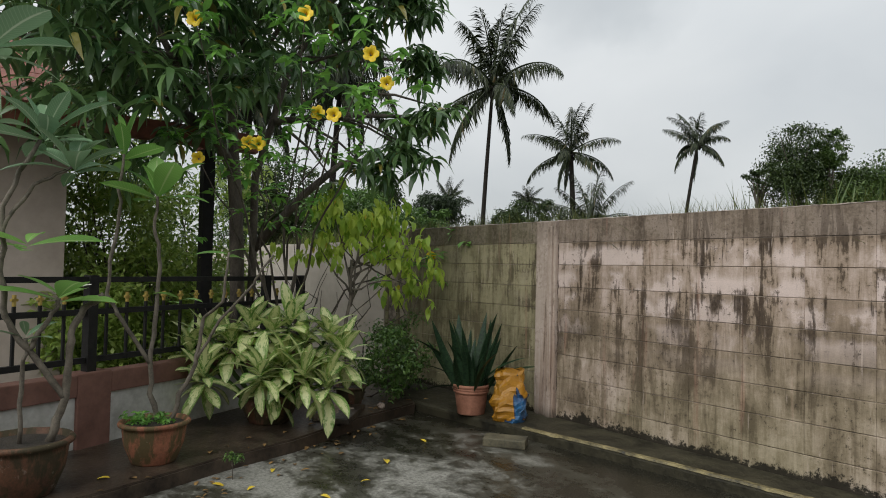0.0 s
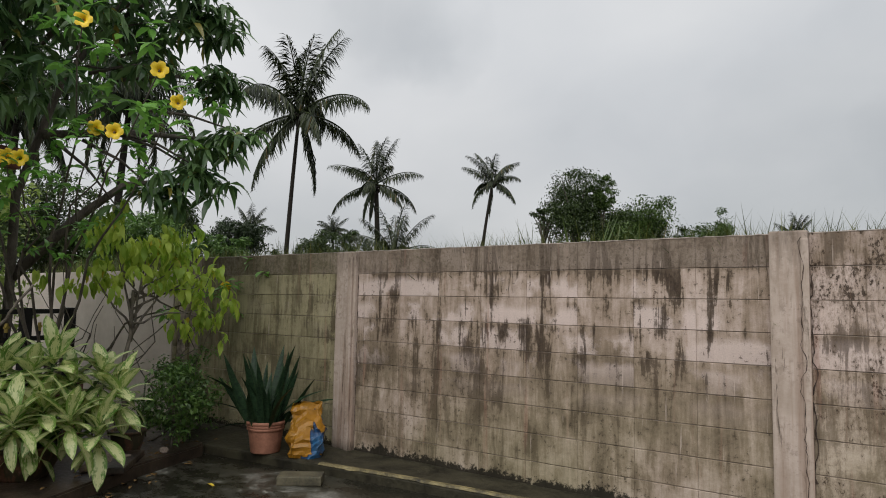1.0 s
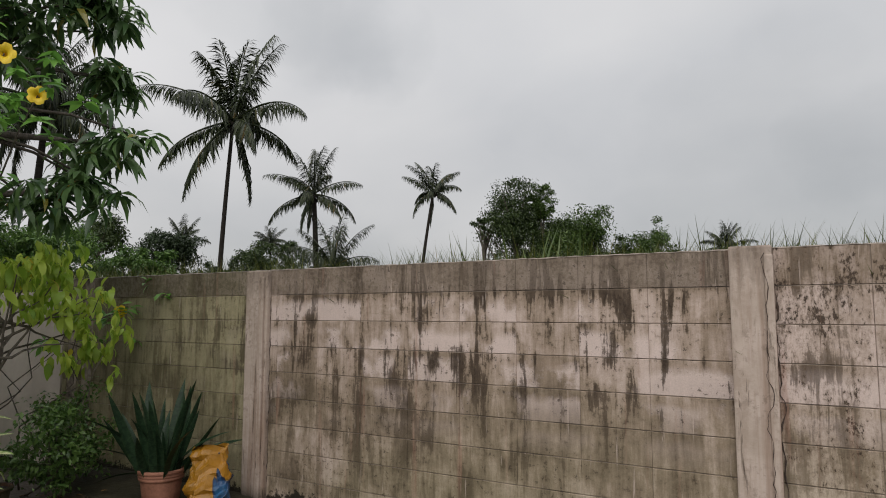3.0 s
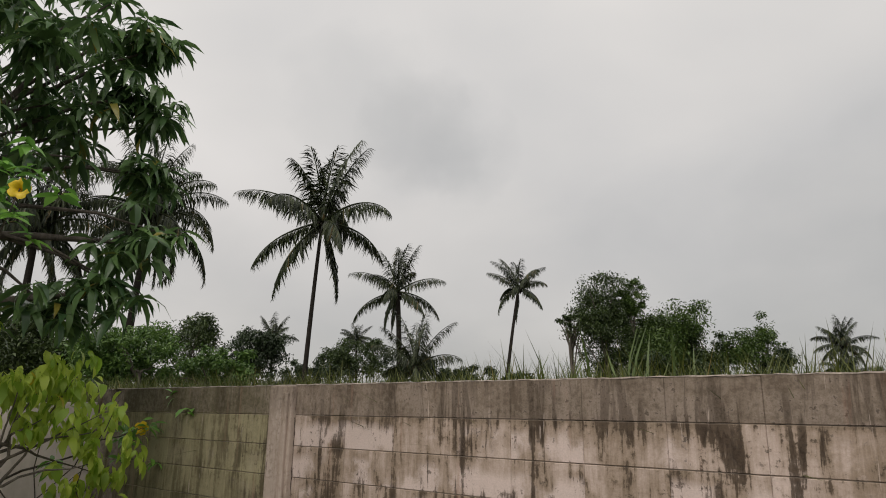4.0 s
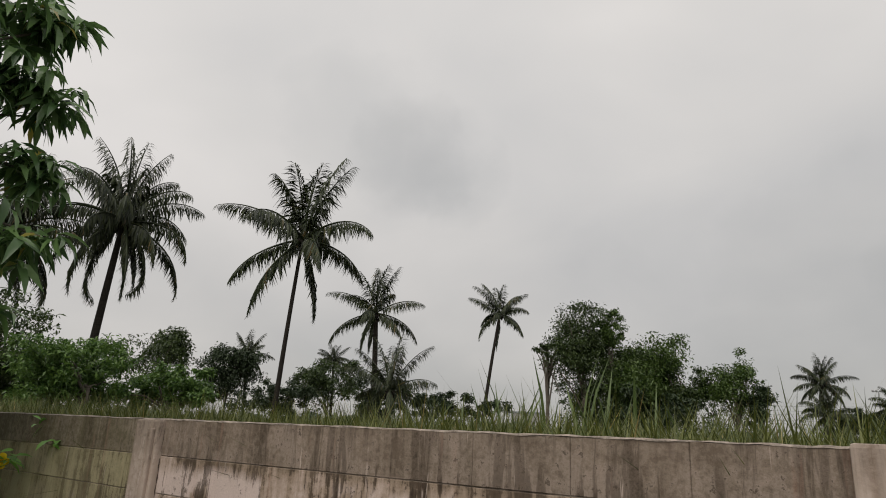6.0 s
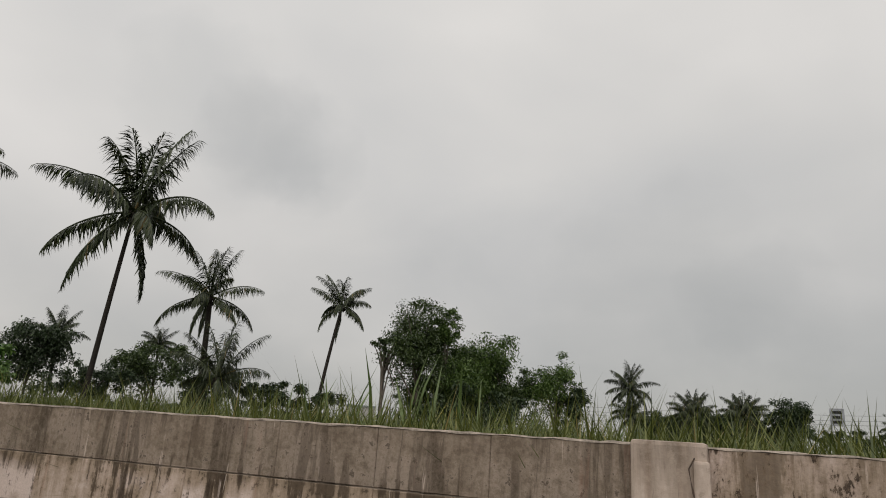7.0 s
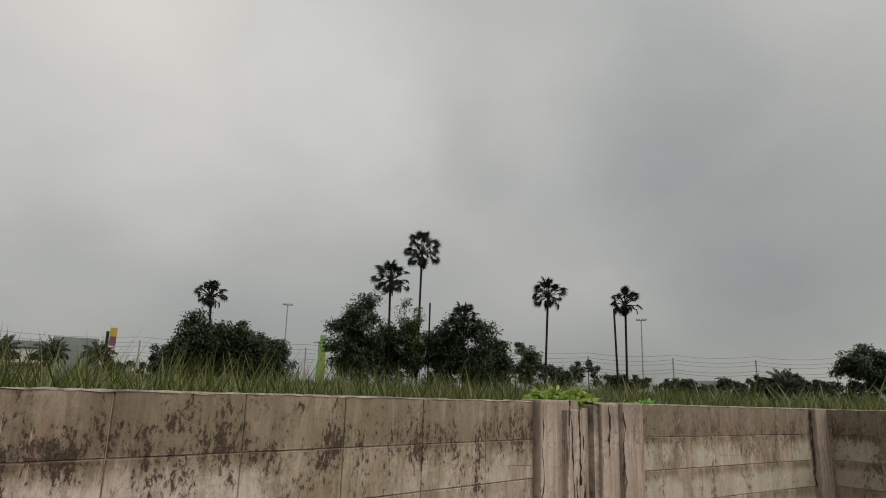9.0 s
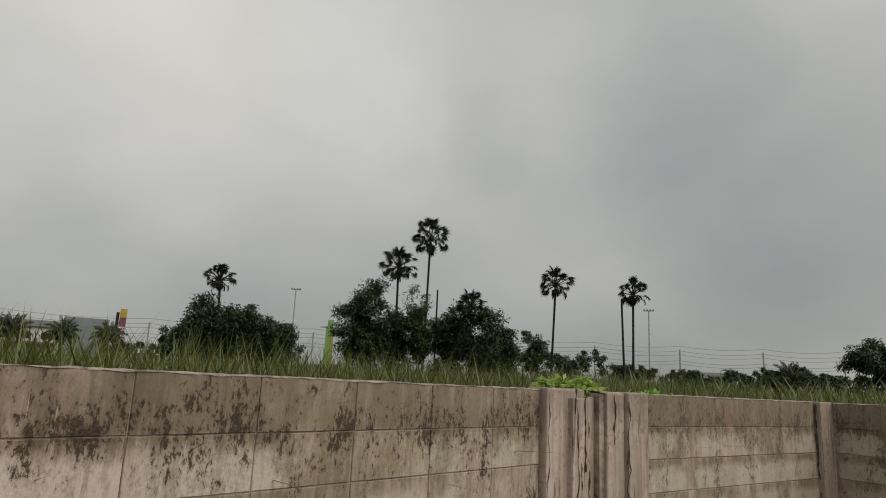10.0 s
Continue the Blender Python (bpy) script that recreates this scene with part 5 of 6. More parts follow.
def mango():
    at = (-2.42, -1.95, -0.1)
    root = base("mango_tree", at, "dense dark-leaved mango tree leaning over the wall", "tree")
    local = np.random.default_rng(5)
    c = np.array((-2.75, -1.95, 4.25))
    n = 900
    d = local.normal(size=(n, 3))
    d /= np.linalg.norm(d, axis=1)[:, None]
    rr = local.uniform(0.25, 1.0, n) ** 0.5
    lump = np.array([1 + 0.28 * noise.noise(Vector(v * 1.8)) for v in d])
    cen = c + d * (rr * lump)[:, None] * np.array((1.75, 2.35, 2.25))
    low = 3.35 - 1.35 * np.clip((-cen[:, 1] - 1.9) / 0.9, 0, 1)
    keep = (cen[:, 2] > low) & ((cen[:, 1] < -1.75) | (local.uniform(size=n) < np.where(cen[:, 2] > 3.8, 0.75, 0.42))) & ((cen[:, 1] < -0.9) | (cen[:, 2] > 3.7)) & (cen[:, 1] < -0.1)
    cen = cen[keep]
    e = np.array((-1.55, -3.45, 3.45)) + local.normal(size=(190, 3)) * np.array((0.5, 0.75, 0.62))
    cen = np.concatenate([cen, e[(e[:, 2] > 2.25) & (e[:, 0] < -0.7)]])
    # two boughs that hang towards the wall
    hang = []
    for a, b, k in (((-2.2, -1.2, 2.95), (-1.70, -0.15, 2.70), 12), ((-2.2, -1.0, 3.25), (-1.60, 0.02, 3.1), 14), ((-2.2, -1.3, 2.7), (-1.72, -0.50, 2.45), 10), ((-2.3, -0.6, 3.9), (-1.85, 0.12, 3.8), 14), ((-2.3, -0.6, 4.6), (-1.95, 0.05, 4.5), 22), ((-2.3, -0.6, 5.3), (-2.1, 0.0, 5.2), 24)):
        for t in np.linspace(0.72, 1, k):
            p = np.array(a) * (1 - t) + np.array(b) * t
            hang.append(p + local.normal(0, 0.13, 3) * np.array((1, 1, 0.8)))
    cen = np.concatenate([cen, np.array(hang)])
    # the crown leans out towards the yard
    out = np.array((4.178, -4.621, 1.379))
    cen, c = out + 0.91 * (cen - out), out + 0.91 * (c - out)

    def lean(p):
        return Vector(p).lerp(Vector(out + 0.91 * (np.array(p) - out)), min(1.0, max(0.0, (p[2] - 0.8) / 1.6)))

    bm = bmesh.new()
    o = Vector(at)
    for pts, r in (([(-2.42, -1.95, -0.1), (-2.34, -1.95, 0.9), (-2.34, -2.0, 2.0), (-2.45, -2.1, 3.4), (-2.7, -2.2, 4.6)], (0.10, 0.075, 0.065, 0.055, 0.03)),
                   ([(-2.38, -1.85, 0.2), (-2.40, -1.78, 1.2), (-2.44, -1.76, 2.3), (-2.3, -1.5, 3.4), (-2.2, -1.0, 4.4)], (0.05, 0.042, 0.036, 0.03, 0.02)),
                   ([(-2.42, -1.76, 1.55), (-2.2, -1.3, 2.15), (-2.05, -0.95, 2.5), (-1.9, -0.5, 2.6), (-1.80, -0.12, 2.6)], (0.05, 0.04, 0.03, 0.022, 0.01)),
                   ([(-2.36, -1.6, 2.9), (-2.1, -0.9, 3.05), (-1.72, 0.1, 3.12)], (0.04, 0.03, 0.012)),
                   ([(-2.4, -2.05, 2.6), (-2.6, -2.9, 3.1), (-2.7, -3.9, 3.4)], (0.06, 0.045, 0.02)),
                   ([(-2.4, -2.05, 2.4), (-1.9, -2.6, 2.9), (-1.5, -3.1, 3.4)], (0.05, 0.04, 0.02))):
        tube([lean(p) - o for p in pts], list(r), 9, bm)
    for p in cen[::9]:
        q = c * 0.5 + np.array(p) * 0.5 + np.array((0.1, 0, -0.4))
        tube([Vector(q) - o, (Vector(q) + Vector(p)) / 2 - o + Vector((0, 0, 0.06)), Vector(p) - o], [0.018, 0.013, 0.006], 5, bm)
    part("trunk", bm, M_BARK, root, smooth=True)
    V, F, mm = whorls(cen - np.array(at), 0, 0.265, 11, local, 0.30, 0.205, 0.7)
    scatter("crown", [(V, F, mm)], M_MANGO, root)


mango()


def trumpet_flower(p, yaw, pitch, size=0.050):
    """A five-lobed yellow trumpet."""
    bm = bmesh.new()
    rings = []
    for x, r, flare in ((-0.9, 0.10, 0), (-0.3, 0.22, 0), (0.0, 0.40, 0), (0.22, 0.85, 1), (0.18, 1.15, 1)):
        rings.append([bm.verts.new((x - (0.10 if flare and k % 4 == 2 else 0), r * (1 - (0.22 if flare and k % 4 == 2 else 0)) * math.cos(2 * math.pi * k / 20), r * (1 - (0.22 if flare and k % 4 == 2 else 0)) * math.sin(2 * math.pi * k / 20))) for k in range(20)])
    for a, b in zip(rings, rings[1:]):
        for k in range(20):
            bm.faces.new((a[k], a[(k + 1) % 20], b[(k + 1) % 20], b[k]))
    bmesh.ops.transform(bm, verts=bm.verts, matrix=pose(*p, 0, -pitch, yaw) @ Matrix.Scale(size, 4))
    return bm


def allamanda():
    at = (-1.85, -1.75, 0.0)
    root = base("allamanda_vine", at, "climbing allamanda with light green leaves and yellow trumpet flowers", "vine")
    local = np.random.default_rng(9)
    o = Vector(at)
    flowers = [(0.47, -2.23, 2.81), (0.14, -1.87, 2.75), (0.03, -2.25, 2.47), (-0.41, -2.62, 2.27), (-0.50, -2.66, 2.28), (-0.19, -3.18, 2.99), (0.08, -2.52, 3.12), (-1.12, -2.81, 2.22), (-1.48, -0.13, 1.51), (-0.3, -2.2, 2.55)]
    bm = bmesh.new()
    tips = []
    for i, f in enumerate(flowers):
        f = Vector(f)
        start = o + Vector((0.05 * (i % 3), 0.04 * (i % 4), 0))
        knee = start.lerp(f, 0.45) + Vector((-0.25, 0.05, 0.45))
        pts = wavy(start, knee, 5, 0.22, i * 3.1) + wavy(knee, f, 6, 0.2, i * 5.3)[1:]
        tube([p - o for p in pts], [0.016 - 0.0011 * k for k in range(12)], 5, bm)
        for k in range(7, 12):
            tips.append((*(pts[k] + Vector(local.normal(0, 0.09, 3))),))
        for k in range(7):
            tips.append((*(f + Vector(local.normal(0, 0.17, 3))),))
    part("stems", bm, M_BARK, root, "thin tangled stems", True).name = "stem"
    V, F, mm = whorls(np.array(tips) - np.array(at), 0, 0.115, 7, local, 0.1, 0.36, 0.35)
    scatter("foliage", [(V, F, mm)], M_ALLA, root)
    for i, f in enumerate(flowers):
        part("flower", trumpet_flower(Vector(f) - o, -20 + 50 * noise.noise((i, 0, 0)) - 20, 15 * noise.noise((i, 4, 0))), M_PETAL, root, "yellow trumpet flower", True)


allamanda()


def lime_shrub():
    at = (-1.29, -1.30, 0.05)
    root = base("lime_green_shrub", at, "thin shrub with drooping lime and yellow leaves", "shrub")
    local = np.random.default_rng(21)
    o = Vector(at)
    tips = [(-1.22, -1.18, 1.87), (-1.23, -0.84, 1.86), (-1.38, -1.45, 2.02), (-1.25, -1.63, 1.55), (-1.13, -0.70, 1.28), (-1.30, -0.95, 1.95), (-1.45, -1.05, 1.75), (-1.2, -0.62, 1.62), (-1.30, -1.35, 1.6), (-1.4, -0.50, 1.50), (-1.2, -1.0, 1.6), (-1.4, -0.52, 1.2), (-1.1, -1.5, 1.75)]
    bm = bmesh.new()
    tube([p - o for p in wavy((-1.29, -1.30, 0.05), (-1.27, -1.27, 1.45), 7, 0.08, 2)], [0.024 - 0.0015 * k for k in range(8)], 7, bm)
    spots = []
    for i, t in enumerate(tips):
        pts = wavy((-1.27, -1.27, 1.0 + 0.04 * i), t, 5, 0.12, i * 2.7)
        tube([p - o for p in pts], [0.013 - 0.002 * k for k in range(6)], 5, bm)
        for k in range(9):
            spots.append(np.array(t) + local.normal(0, 0.16, 3) * np.array((1, 1, 0.85)))
    part("stem", bm, M_PALEBARK, root, smooth=True)
    V, F, _ = blade(1.0, 0.40, 0.6, 0.2, 4, 0.4)
    per = 8
    pts = np.repeat(np.array(spots) - np.array(at), per, axis=0) + local.normal(0, 0.03, (len(spots) * per, 3))
    n = len(pts)
    mm = turned(pts, local.uniform(0, 6.3, n), local.normal(-1.0, 0.3, n), local.normal(0, 0.4, n), 0.122 * local.uniform(0.6, 1.25, n))
    scatter("foliage", [(V, F, mm)], M_LIME, root)


lime_shrub()


def tangle():
    """Bare woody stems between the shrubs."""
    at = (-1.7, -1.5, 0.0)
    root = base("bare_stems", at, "tangle of bare brown woody stems", "shrub")
    local = random.Random(4)
    for i in range(18):
        a = (-1.9 + local.uniform(-0.25, 0.5), -1.6 + local.uniform(-0.5, 0.9), 0.05)
        b = (a[0] + local.uniform(-0.4, 0.5), a[1] + local.uniform(-0.7, 0.7), local.uniform(1.0, 1.75))
        part("stem", tube([p - Vector(at) for p in wavy(a, b, 8, 0.45, i * 1.9)], [0.0085 - 0.0007 * k for k in range(9)], 5), M_BARK, root, smooth=True)


tangle()
leaf_tree("small_shrub", (-1.05, -0.98, 0.05), (-1.05, -0.95, 0.56), (0.26, 0.28, 0.30), M_SHRUB, "small fine-leaved green shrub in the corner", 46, 42, 0.055, 71, 0.012, 0.4, "shrub", skirt=0.15)
leaf_tree("small_shrub", (-1.55, -0.5, 0.05), (-1.5, -0.5, 0.55), (0.3, 0.3, 0.4), M_SHRUB, "small dark shrub against the wall", 40, 50, 0.05, 72, 0.012, 0.4, "shrub", skirt=0.2)


# ---- potted plants ----
def leaf_mesh(name, mat, length, width, bend, fold, segs=7, widest=0.5):
    V, F, U = blade(length, width, bend, fold, segs, widest, 0.0, 0.58)
    return mesh_of(name, V, F, mat, True, U)


FR = [leaf_mesh("frangipani_leaf", M_FRANGI, 1.0, w_, b, f, 7, 0.6) for w_, b, f in ((0.39, 0.2, 0.2), (0.36, 0.35, 0.18), (0.42, 0.08, 0.22))]
FG = [leaf_mesh("grey_leaf", M_GREYFRANGI, 1.0, w_, b, f, 7, 0.62) for w_, b, f in ((0.31, 0.3, 0.22), (0.29, 0.45, 0.2), (0.34, 0.15, 0.25))]


def put_leaf(me, root, p, yaw, pitch, roll, s, name="leaf"):
    ob = new(name, me)
    ob.parent = root
    mm = turned([tuple(p)], np.array([yaw]), np.array([pitch]), np.array([roll]), np.array([s]))[0]
    ob.matrix_basis = Matrix(mm.tolist())
    return ob


def rosette(root, p, n, size, meshes, seed, up=0.6):
    local = random.Random(seed)
    for i in range(n):
        age = (i + 0.5) / n
        put_leaf(local.choice(meshes), root, Vector(p) + Vector((0, 0, -0.05 * age)), i * 2.39996 + seed, up * (1.55 - 1.65 * age ** 1.2) + local.uniform(-0.12, 0.12), local.uniform(-0.35, 0.35), size * local.uniform(0.7, 1.1) * (0.75 + 0.35 * math.sin(math.pi * age)))


def pot(name, at, r, h, mat, label, soil=M_SOIL, style=0):
    root = base(name, at, label, "plant pot")
    prof = [(r * 0.62, 0), (r * 0.66, h * 0.04), (r * 0.86, h * 0.45), (r * 0.93, h * 0.8), (r * 0.92, h * 0.88), (r * 1.04, h * 0.905), (r * 1.06, h * 0.96), (r * 1.02, h), (r * 0.93, h), (r * 0.9, h * 0.88), (0.0, h * 0.86)]
    if style == 1:
        prof = [(r * 0.70, 0), (r * 0.72, h * 0.03), (r * 0.84, h * 0.66), (r * 0.85, h * 0.70), (r * 0.92, h * 0.72), (r * 0.93, h * 0.78), (r * 0.90, h * 0.79), (r * 0.94, h * 0.81), (r * 0.96, h * 0.87), (r * 0.93, h * 0.88), (r * 0.99, h * 0.90), (r * 1.0, h), (r * 0.92, h), (r * 0.88, h * 0.9), (0.0, h * 0.88)]
    part("body", lathe(prof, 36, wob=0.02, seed=at[0]), mat, root, smooth=True)
    bm = lathe([(r * 0.90, h * 0.90), (r * 0.6, h * 0.925), (r * 0.25, h * 0.935), (0.001, h * 0.94)], 20, wob=0.05)
    part("soil", bm, soil, root, "dark potting soil")
    return root


def stemmed(name, at, label, lines, leaves):
    """A frangipani: stems through points, rosettes at the ends. All in the world."""
    root = base(name, at, label, "plant")
    o = Vector(at)
    for pts, r0, r1 in lines:
        full = []
        for a, b in zip(pts, pts[1:]):
            full += wavy(a, b, 6, 0.045, a[2] * 7)[:-1]
        full.append(Vector(pts[-1]))
        k = len(full) - 1
        part("stem", tube([p - o for p in full], [0.8 * (r0 + (r1 - r0) * i / k) * (1 + 0.18 * noise.noise((i * 1.3, r0 * 90, pts[0][1]))) for i in range(k + 1)], 8), M_PALEBARK, root, smooth=True)
    for p, n, size, meshes, seed, up in leaves:
        rosette(root, Vector(p) - o, n, size, meshes, seed, up)
    return root


pot("plant_pot", (-0.38, -3.29, 0.08), 0.212, 0.27, M_MOSSPOT, "mossy round terracotta pot on the garden strip")
shrub = stemmed("frangipani", (-0.48, -3.2, 0.36), "potted frangipani with forked pale stems and few large leaves",
        [([(-0.45, -3.22, 0.31), (-0.48, -3.27, 0.72), (-0.47, -3.24, 1.09), (-0.47, -3.24, 1.5), (-0.48, -3.26, 1.84)], 0.022, 0.012),
         ([(-0.48, -3.26, 0.70), (-0.53, -3.45, 1.02), (-0.55, -3.53, 1.17), (-0.54, -3.48, 1.61), (-0.53, -3.46, 2.10)], 0.018, 0.012),
         ([(-0.43, -3.15, 0.31), (-0.39, -3.0, 0.70), (-0.38, -2.96, 1.01), (-0.15, -2.92, 1.13), (-0.14, -2.89, 1.46)], 0.02, 0.01),
         ([(-0.39, -3.0, 0.72), (-0.25, -2.9, 1.0), (-0.12, -2.72, 1.25), (-0.05, -2.62, 1.45)], 0.014, 0.009)],
        [((-0.48, -3.26, 1.84), 9, 0.36, FR, 3, 0.8), ((-0.53, -3.46, 2.09), 8, 0.33, FR, 5, 1.0), ((-0.14, -2.89, 1.47), 3, 0.2, FR, 8, 0.2), ((-0.47, -3.1, 1.15), 3, 0.2, FR, 11, 0.2)])
shrub.location = (-0.43, -3.25, 0.36)
pot("plant_pot", (-0.15, -4.06, 0.08), 0.25, 0.31, M_WETPOT, "large weathered brown pot with a ragged rim")
shrub = stemmed("frangipani", (-0.22, -3.95, 0.42), "potted frangipani with thick forked stems, a white flower and long leaves",
        [([(-0.23, -3.87, 0.36), (-0.2, -3.8, 0.61), (-0.19, -3.79, 0.9), (-0.18, -3.73, 1.11), (-0.16, -3.63, 1.19)], 0.03, 0.02),
         ([(-0.2, -3.8, 0.60), (-0.23, -3.98, 0.88), (-0.24, -4.1, 1.07), (-0.25, -4.13, 1.32), (-0.25, -4.13, 1.67), (-0.22, -3.97, 2.05)], 0.024, 0.014),
         ([(-0.23, -3.98, 0.88), (-0.21, -3.89, 1.06), (-0.21, -3.85, 1.17)], 0.018, 0.013),
         ([(-0.25, -4.01, 0.36), (-0.23, -4.01, 0.82), (-0.23, -4.0, 0.95)], 0.016, 0.012),
         ([(-0.25, -4.13, 1.50), (-0.23, -3.99, 1.8), (-0.18, -3.80, 1.92)], 0.014, 0.01)],
        [((-0.22, -3.95, 2.08), 12, 0.38, FG, 2, 0.8), ((-0.21, -3.85, 1.19), 5, 0.36, FR, 4, 0.4), ((-0.23, -4.0, 0.97), 5, 0.2, FG, 6, 0.5), ((-0.23, -4.01, 1.48), 5, 0.36, FR, 9, 0.3), ((-0.18, -3.80, 1.92), 10, 0.36, FG, 13, 0.55), ((0.35, -4.28, 2.36), 9, 0.42, FG, 16, 0.4)])


shrub.location = (-0.08, -4.02, 0.42)


def white_flower():
    root = base("frangipani_flower", (-0.02, -3.87, 1.245), "white five-petalled frangipani flower", "flower")
    V, F, U = blade(0.055, 0.032, 0.2, 0.2, 4, 0.6)
    me = mesh_of("petal", V, F, M_WPETAL, True)
    for j, off in enumerate(((0, 0, 0), (0.02, 0.05, -0.01))):
        for i in range(5):
            put_leaf(me, root, Vector(off), i * 2 * math.pi / 5 + j, 0.35, 0.2, 1.0, "petal")


white_flower()


def dieffenbachia():
    at = (-1.0, -2.20, 0.08)
    pot("plant_pot", at, 0.25, 0.24, M_WETPOT, "dark low pot under the variegated plant")
    root = base("dieffenbachia", (at[0], at[1], 0.3), "large variegated dieffenbachia with cream-splashed leaves", "plant")
    meshes = [leaf_mesh("variegated_leaf", M_DIEFF, 1.0, w_, b, f, 8, 0.53) for w_, b, f in ((0.34, 0.35, 0.16), (0.31, 0.6, 0.14), (0.37, 0.45, 0.18), (0.33, 0.15, 0.2))]
    local = random.Random(17)
    ends = [(-0.30, -0.42, 0.50), (0.10, 0.12, 0.62), (-0.05, -0.16, 0.58), (0.22, 0.42, 0.50), (-0.42, -0.52, 0.38), (-0.15, -0.28, 0.45), (0.02, 0.0, 0.52), (0.18, 0.22, 0.46), (0.34, 0.50, 0.36), (0.30, -0.22, 0.26), (0.40, 0.10, 0.24), (0.28, -0.02, 0.32), (-0.12, -0.50, 0.20), (0.42, 0.30, 0.14), (0.12, -0.05, 0.15)]
    for i, e in enumerate(ends):
        e = Vector(e)
        part("stem", tube([p for p in wavy((e.x * 0.25, e.y * 0.25, -0.05), e, 5, 0.05, i * 3.0)], [0.02, 0.019, 0.018, 0.017, 0.015, 0.012], 6), M_SHRUB, root, smooth=True)
        n = 19
        for k in range(n):
            age = (k + 0.5) / n
            pitch = 1.35 - 2.2 * age + local.uniform(-0.15, 0.15)
            put_leaf(local.choice(meshes), root, e + Vector((0, 0, -0.12 * age)), k * 2.39996 + i, pitch, local.uniform(-0.3, 0.3), local.uniform(0.24, 0.36))


dieffenbachia()


pot("plant_pot", (-1.09, -1.36, 0.08), 0.14, 0.2, M_WETPOT, "small dark brown pot behind the variegated plant")


def snake_plant():
    at = (-0.33, -0.54, 0.067)
    pot("plant_pot", at, 0.175, 0.27, M_TERRACOTTA, "ribbed terracotta pot with banded rim by the wall", style=1)
    root = base("snake_plant", (at[0], at[1], 0.28), "dark green snake plant with upright sword leaves", "plant")
    local = random.Random(23)
    meshes = []
    for w_, b, f in ((0.105, 0.14, 0.35), (0.12, 0.35, 0.3), (0.095, 0.06, 0.4)):
        V, F, U = blade(1.0, w_, b, f, 8, 0.42)
        meshes.append(mesh_of("sword_leaf", V, F, M_SNAKE, True, U))
    for i in range(32):
        a, rr = i * 2.39996, 0.12 * math.sqrt((i + 0.5) / 26)
        lean = 1.50 - (rr / 0.12) * local.uniform(0.1, 0.55)
        put_leaf(local.choice(meshes), root, (rr * math.cos(a), rr * math.sin(a), -0.05), a, lean, local.uniform(-1.2, 1.2), local.uniform(0.42, 0.80), "sword_leaf")
    for yaw, pitch, s in ((0.9, 0.55, 0.62), (0.7, 0.3, 0.4), (3.9, 0.12, 0.42), (3.6, 0.6, 0.5), (4.2, 0.95, 0.7), (0.3, 0.8, 0.6)):
        put_leaf(meshes[1], root, (0.05 * math.cos(yaw), 0.05 * math.sin(yaw), 0.0), yaw, pitch, 0.4, s, "sword_leaf")


snake_plant()


def bag():
    """A half-empty plastic sack leaning on the wall."""
    m, n = material("printed_plastic")
    pos = n.add("TexCoord").outputs["Object"]
    s = n.add("SeparateXYZ", Vector=pos)
    swirl = n.noise(n.scaled(pos, 3.0, 3.0, 3.0), 1.0, 3.0, 0.5, 0.8)
    split = n.maths("ADD", n.maths("ADD", n.maths("MULTIPLY", s.outputs["X"], 2.2), n.maths("MULTIPLY", s.outputs["Z"], -0.7)), n.maths("MULTIPLY", swirl, 1.7))
    col = n.ramp(split, (0.86, (0.33, 0.15, 0.008)), (0.875, (0.012, 0.02, 0.035)), (0.92, (0.012, 0.055, 0.15)), (1.0, (0.02, 0.10, 0.22)))
    crease = n.noise(pos, 14.0, 4.0, 0.6, 0.6)
    col = n.mix(n.maths("MULTIPLY", n.ramp(crease, (0.5, 0.0), (0.7, 1.0)), 0.35), col, (0.12, 0.08, 0.02, 1))
    finish(n, col, 0.38, crease, 0.7, 0.02)
    root = base("plastic_sack", (0.06, -0.44, 0.067), "crumpled yellow and blue plastic sack leaning by the wall", "sack")
    bm = bmesh.new()
    rings = []
    for i in range(15):
        t = i / 14
        w_ = 0.145 * (0.9 + 0.18 * math.sin(math.pi * min(1, t * 1.5))) * (1 - 0.08 * t)
        dp = 0.11 * (1 - 0.78 * t ** 2.2) + 0.012
        ring = []
        for k in range(28):
            a = 2 * math.pi * k / 28
            ca, sa = math.cos(a), math.sin(a)
            x, y = w_ * math.copysign(abs(ca) ** 0.55, ca), dp * math.copysign(abs(sa) ** 0.7, sa)
            g = (noise.noise((x * 9, y * 9 + 3, t * 6)) * 0.04 + noise.noise((x * 24, y * 24 + 3, t * 16)) * 0.022)
            ring.append(bm.verts.new((x + g, y + 0.10 * t * t + g * 1.4, 0.43 * t + 0.05 * noise.noise((x * 12, y * 5, 2)) * t)))
        rings.append(ring)
    for a, b in zip(rings, rings[1:]):
        for k in range(28):
            bm.faces.new((a[k], a[(k + 1) % 28], b[(k + 1) % 28], b[k]))
    bm.faces.new(list(reversed(rings[0])))
    part("body", bm, m, root)
    root.rotation_euler.z = radians(38)


bag()

M_PAVER = plain("paver_concrete", (0.03, 0.027, 0.017), (0.13, 0.115, 0.072), 9.0, 0.65, 0.5, 0.006)
block = base("stone_block", (0.42, -0.84, -0.02), "flat pale concrete paver on the wet floor", "paver")
part("body", box(-0.17, 0.17, -0.09, 0.09, 0, 0.07, 0.01), M_PAVER, block)
block.rotation_euler.z = radians(35)


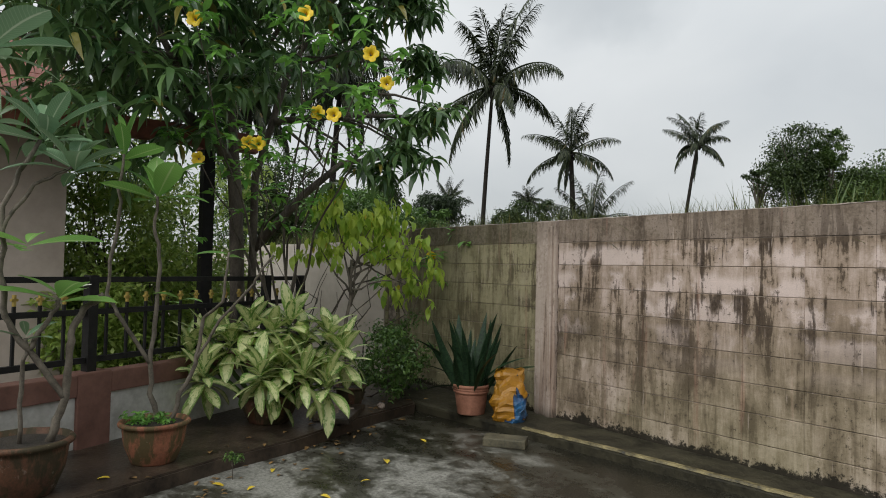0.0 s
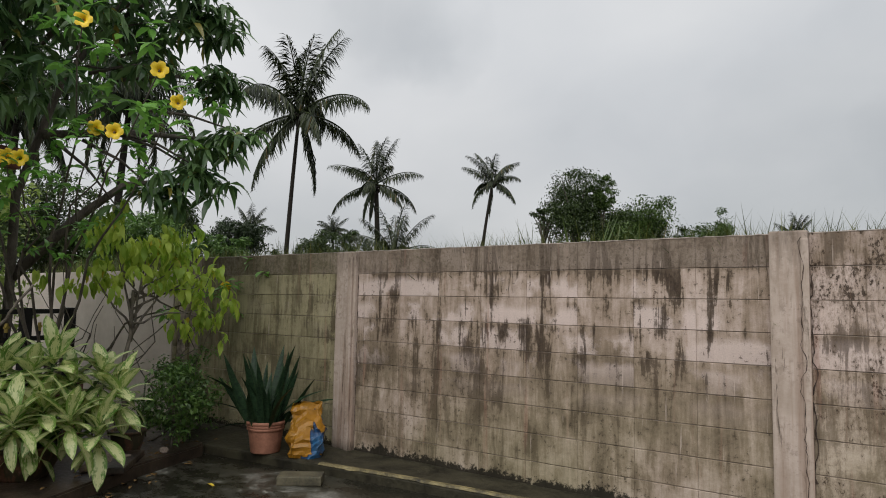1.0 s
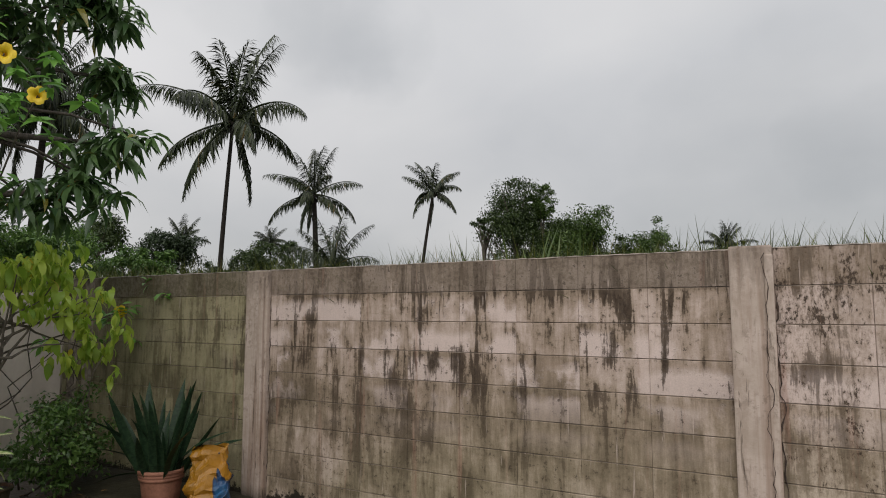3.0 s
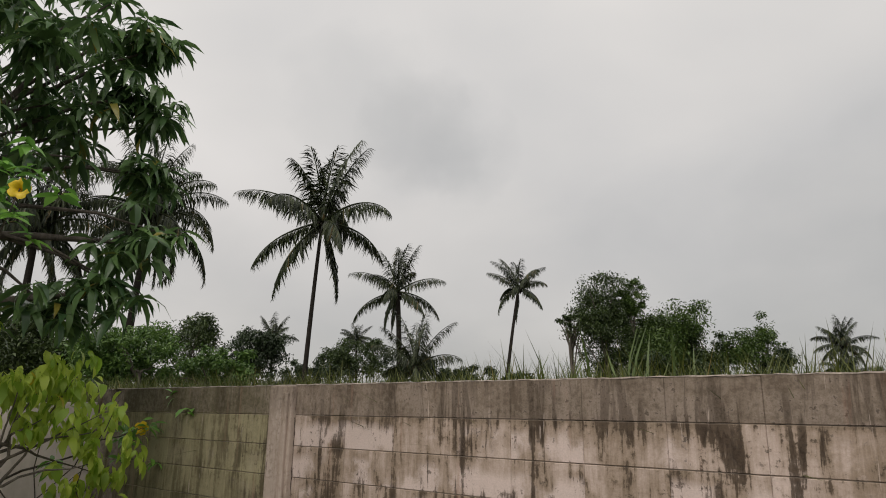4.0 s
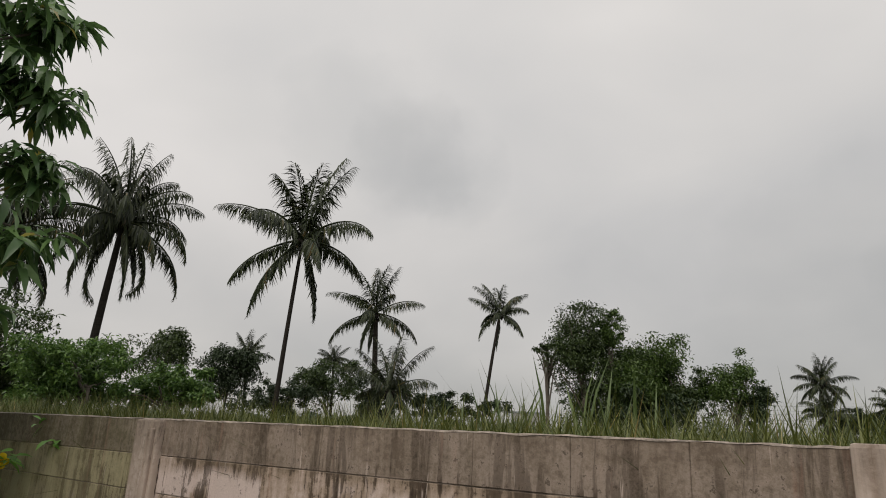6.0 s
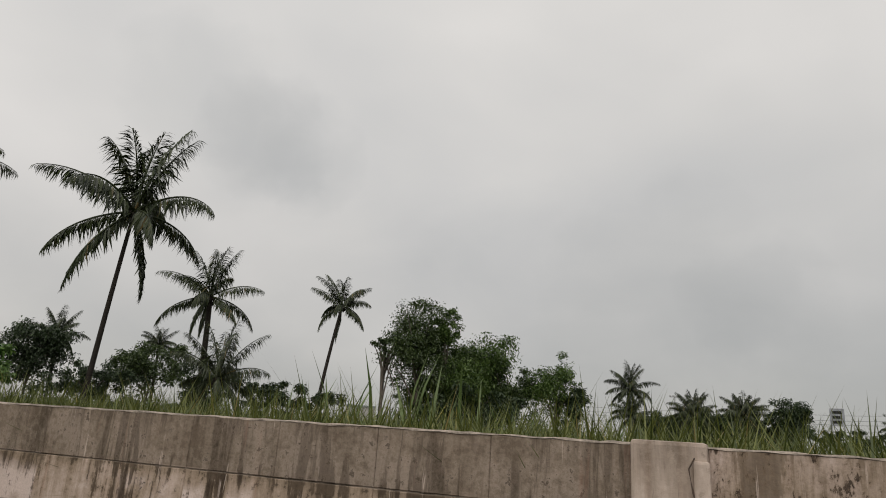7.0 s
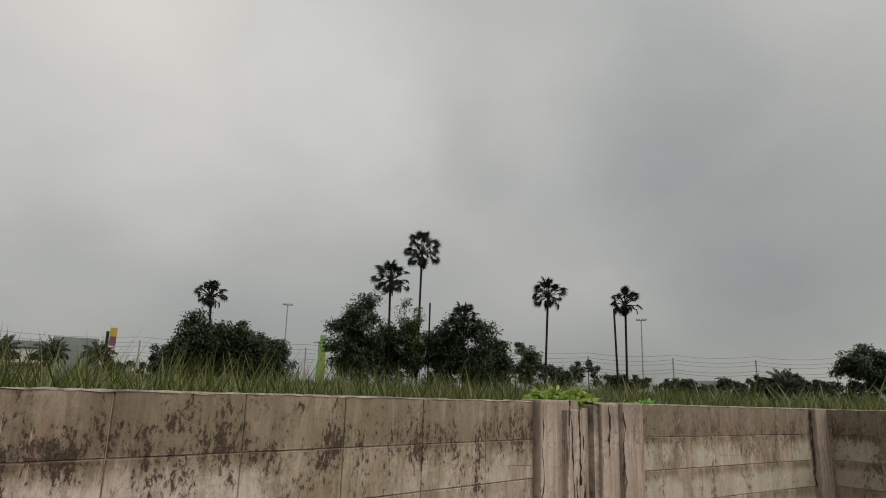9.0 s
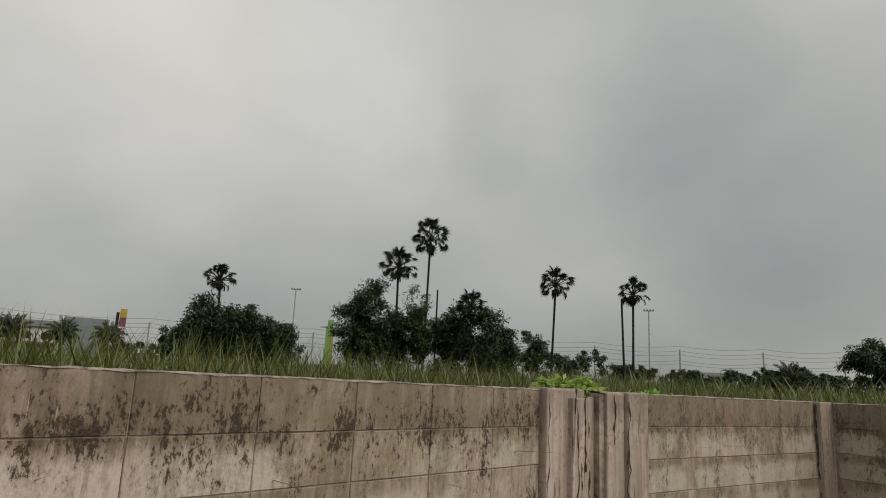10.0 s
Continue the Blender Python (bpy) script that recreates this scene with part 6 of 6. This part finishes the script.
def rocks():
    local = random.Random(31)
    for i, (x, y, s) in enumerate([(-0.82, -1.74, 0.085), (-0.93, -1.62, 0.075), (-0.84, -1.60, 0.04), (-0.80, -1.86, 0.045), (-0.72, -1.80, 0.035), (-0.85, -1.5, 0.05), (-1.0, -1.35, 0.05), (-1.2, -0.8, 0.05), (-0.9, -1.15, 0.04)]):
        bm = bmesh.new()
        bmesh.ops.create_icosphere(bm, subdivisions=3, radius=s)
        for v in bm.verts:
            v.co *= 1 + 0.55 * noise.noise(v.co * 9 + Vector((i * 3, 0, 0))) + 0.25 * noise.noise(v.co * 38)
            v.co.z = max(v.co.z * 0.75, -s * 0.4)
        root = new("stone", bm_mesh("stone", bm, M_STONE, True))
        root.location = (x, y, 0.08 + s * 0.4)
        root.rotation_euler.z = local.uniform(0, 6)
        tagged(root, "rough brown stone on the garden strip", "stone", "loose stones")


rocks()
step = base("broken_slab", (-0.80, -1.60, 0.08), "broken dark concrete slab edge on the garden strip", "slab")
part("body", box(-0.32, 0.3, -0.1, 0.12, 0, 0.05, 0.012), M_BED, step)
step.rotation_euler.z = radians(-45)


def litter():
    """Fallen leaves and blossoms."""
    local = random.Random(12)
    V, F, U = blade(1.0, 0.42, 0.25, 0.35, 4, 0.45)
    kinds = [mesh_of("fallen_leaf", V, F, mt, True) for mt in (M_YLEAF, M_DRY, M_DRY)]

    def drop(x, y, z, s, me, label, cat):
        ob = new("fallen_leaf", me)
        ob.location = (x, y, z)
        ob.rotation_euler = (local.uniform(-0.2, 0.2), local.uniform(-0.15, 0.15), local.uniform(0, 6.3))
        ob.scale = (s, s, s)
        tagged(ob, label, cat, "fallen leaves")

    def on_bed(x, y):
        return x < np.interp(y, [-5.2, -3.66, -2.85, -2.27, -1.69, -1.46, -0.74], [0.40, 0.10, -0.20, -0.36, -0.64, -0.74, -0.98])

    for x, y in ((0.02, -3.05), (0.22, -2.85), (-0.15, -3.6), (-0.05, -2.6), (0.55, -2.2), (-0.1, -1.3), (0.6, -2.6), (0.3, -1.9)):
        drop(x, y, 0.087 if on_bed(x, y) else -0.010, local.uniform(0.07, 0.11), kinds[0], "fallen yellow leaf on the wet ground", "leaf")
    for i in range(90):
        t = local.uniform(0, 1)
        x, y = -1.3 + 1.6 * t + local.uniform(-0.25, 0.25), -0.7 - 2.8 * t + local.uniform(-0.35, 0.35)
        drop(x, y, 0.086 if on_bed(x, y) else -0.012, local.uniform(0.03, 0.085), kinds[1], "curled brown dead leaf on the ground", "leaf")


litter()

# herb in the pot and a seedling
leaf_tree("pot_herb", (-0.41, -3.33, 0.31), (-0.41, -3.33, 0.35), (0.14, 0.14, 0.04), M_ALLA, "low bright green herb in the pot", 30, 14, 0.04, 81, 0.004, 0.5, "plant")
leaf_tree("seedling", (-0.02, -2.9, 0.07), (-0.02, -2.9, 0.13), (0.06, 0.06, 0.04), M_SHRUB, "tiny green seedling on the garden strip", 8, 8, 0.04, 82, 0.003, 0.5, "plant")
# the garden was set out in axes of its own: turn it to the wall and down to the yard's level
garden = Matrix.Translation((4.25, -4.455, -0.087)) @ Matrix.Rotation(radians(1.88), 4, "Z") @ Matrix.Translation((-4.178, 4.621, 0))
for ob in [o for o in scene.objects if o.parent is None and o not in before_garden]:
    ob.matrix_basis = garden @ ob.matrix_basis
leaf_tree("creeper", (8.0, 0.2, 1.0), (7.9, 0.2, 1.77), (0.28, 0.15, 0.05), M_LIGHT, "bright green creeper on top of the wall", 40, 30, 0.06, 83, 0.006, 0.5, "vine")
leaf_tree("creeper", (9.0, 0.1, 1.0), (8.8, 0.1, 1.70), (0.4, 0.2, 0.05), M_ALLA, "green creeper behind the wall top", 40, 30, 0.06, 84, 0.006, 0.5, "vine")
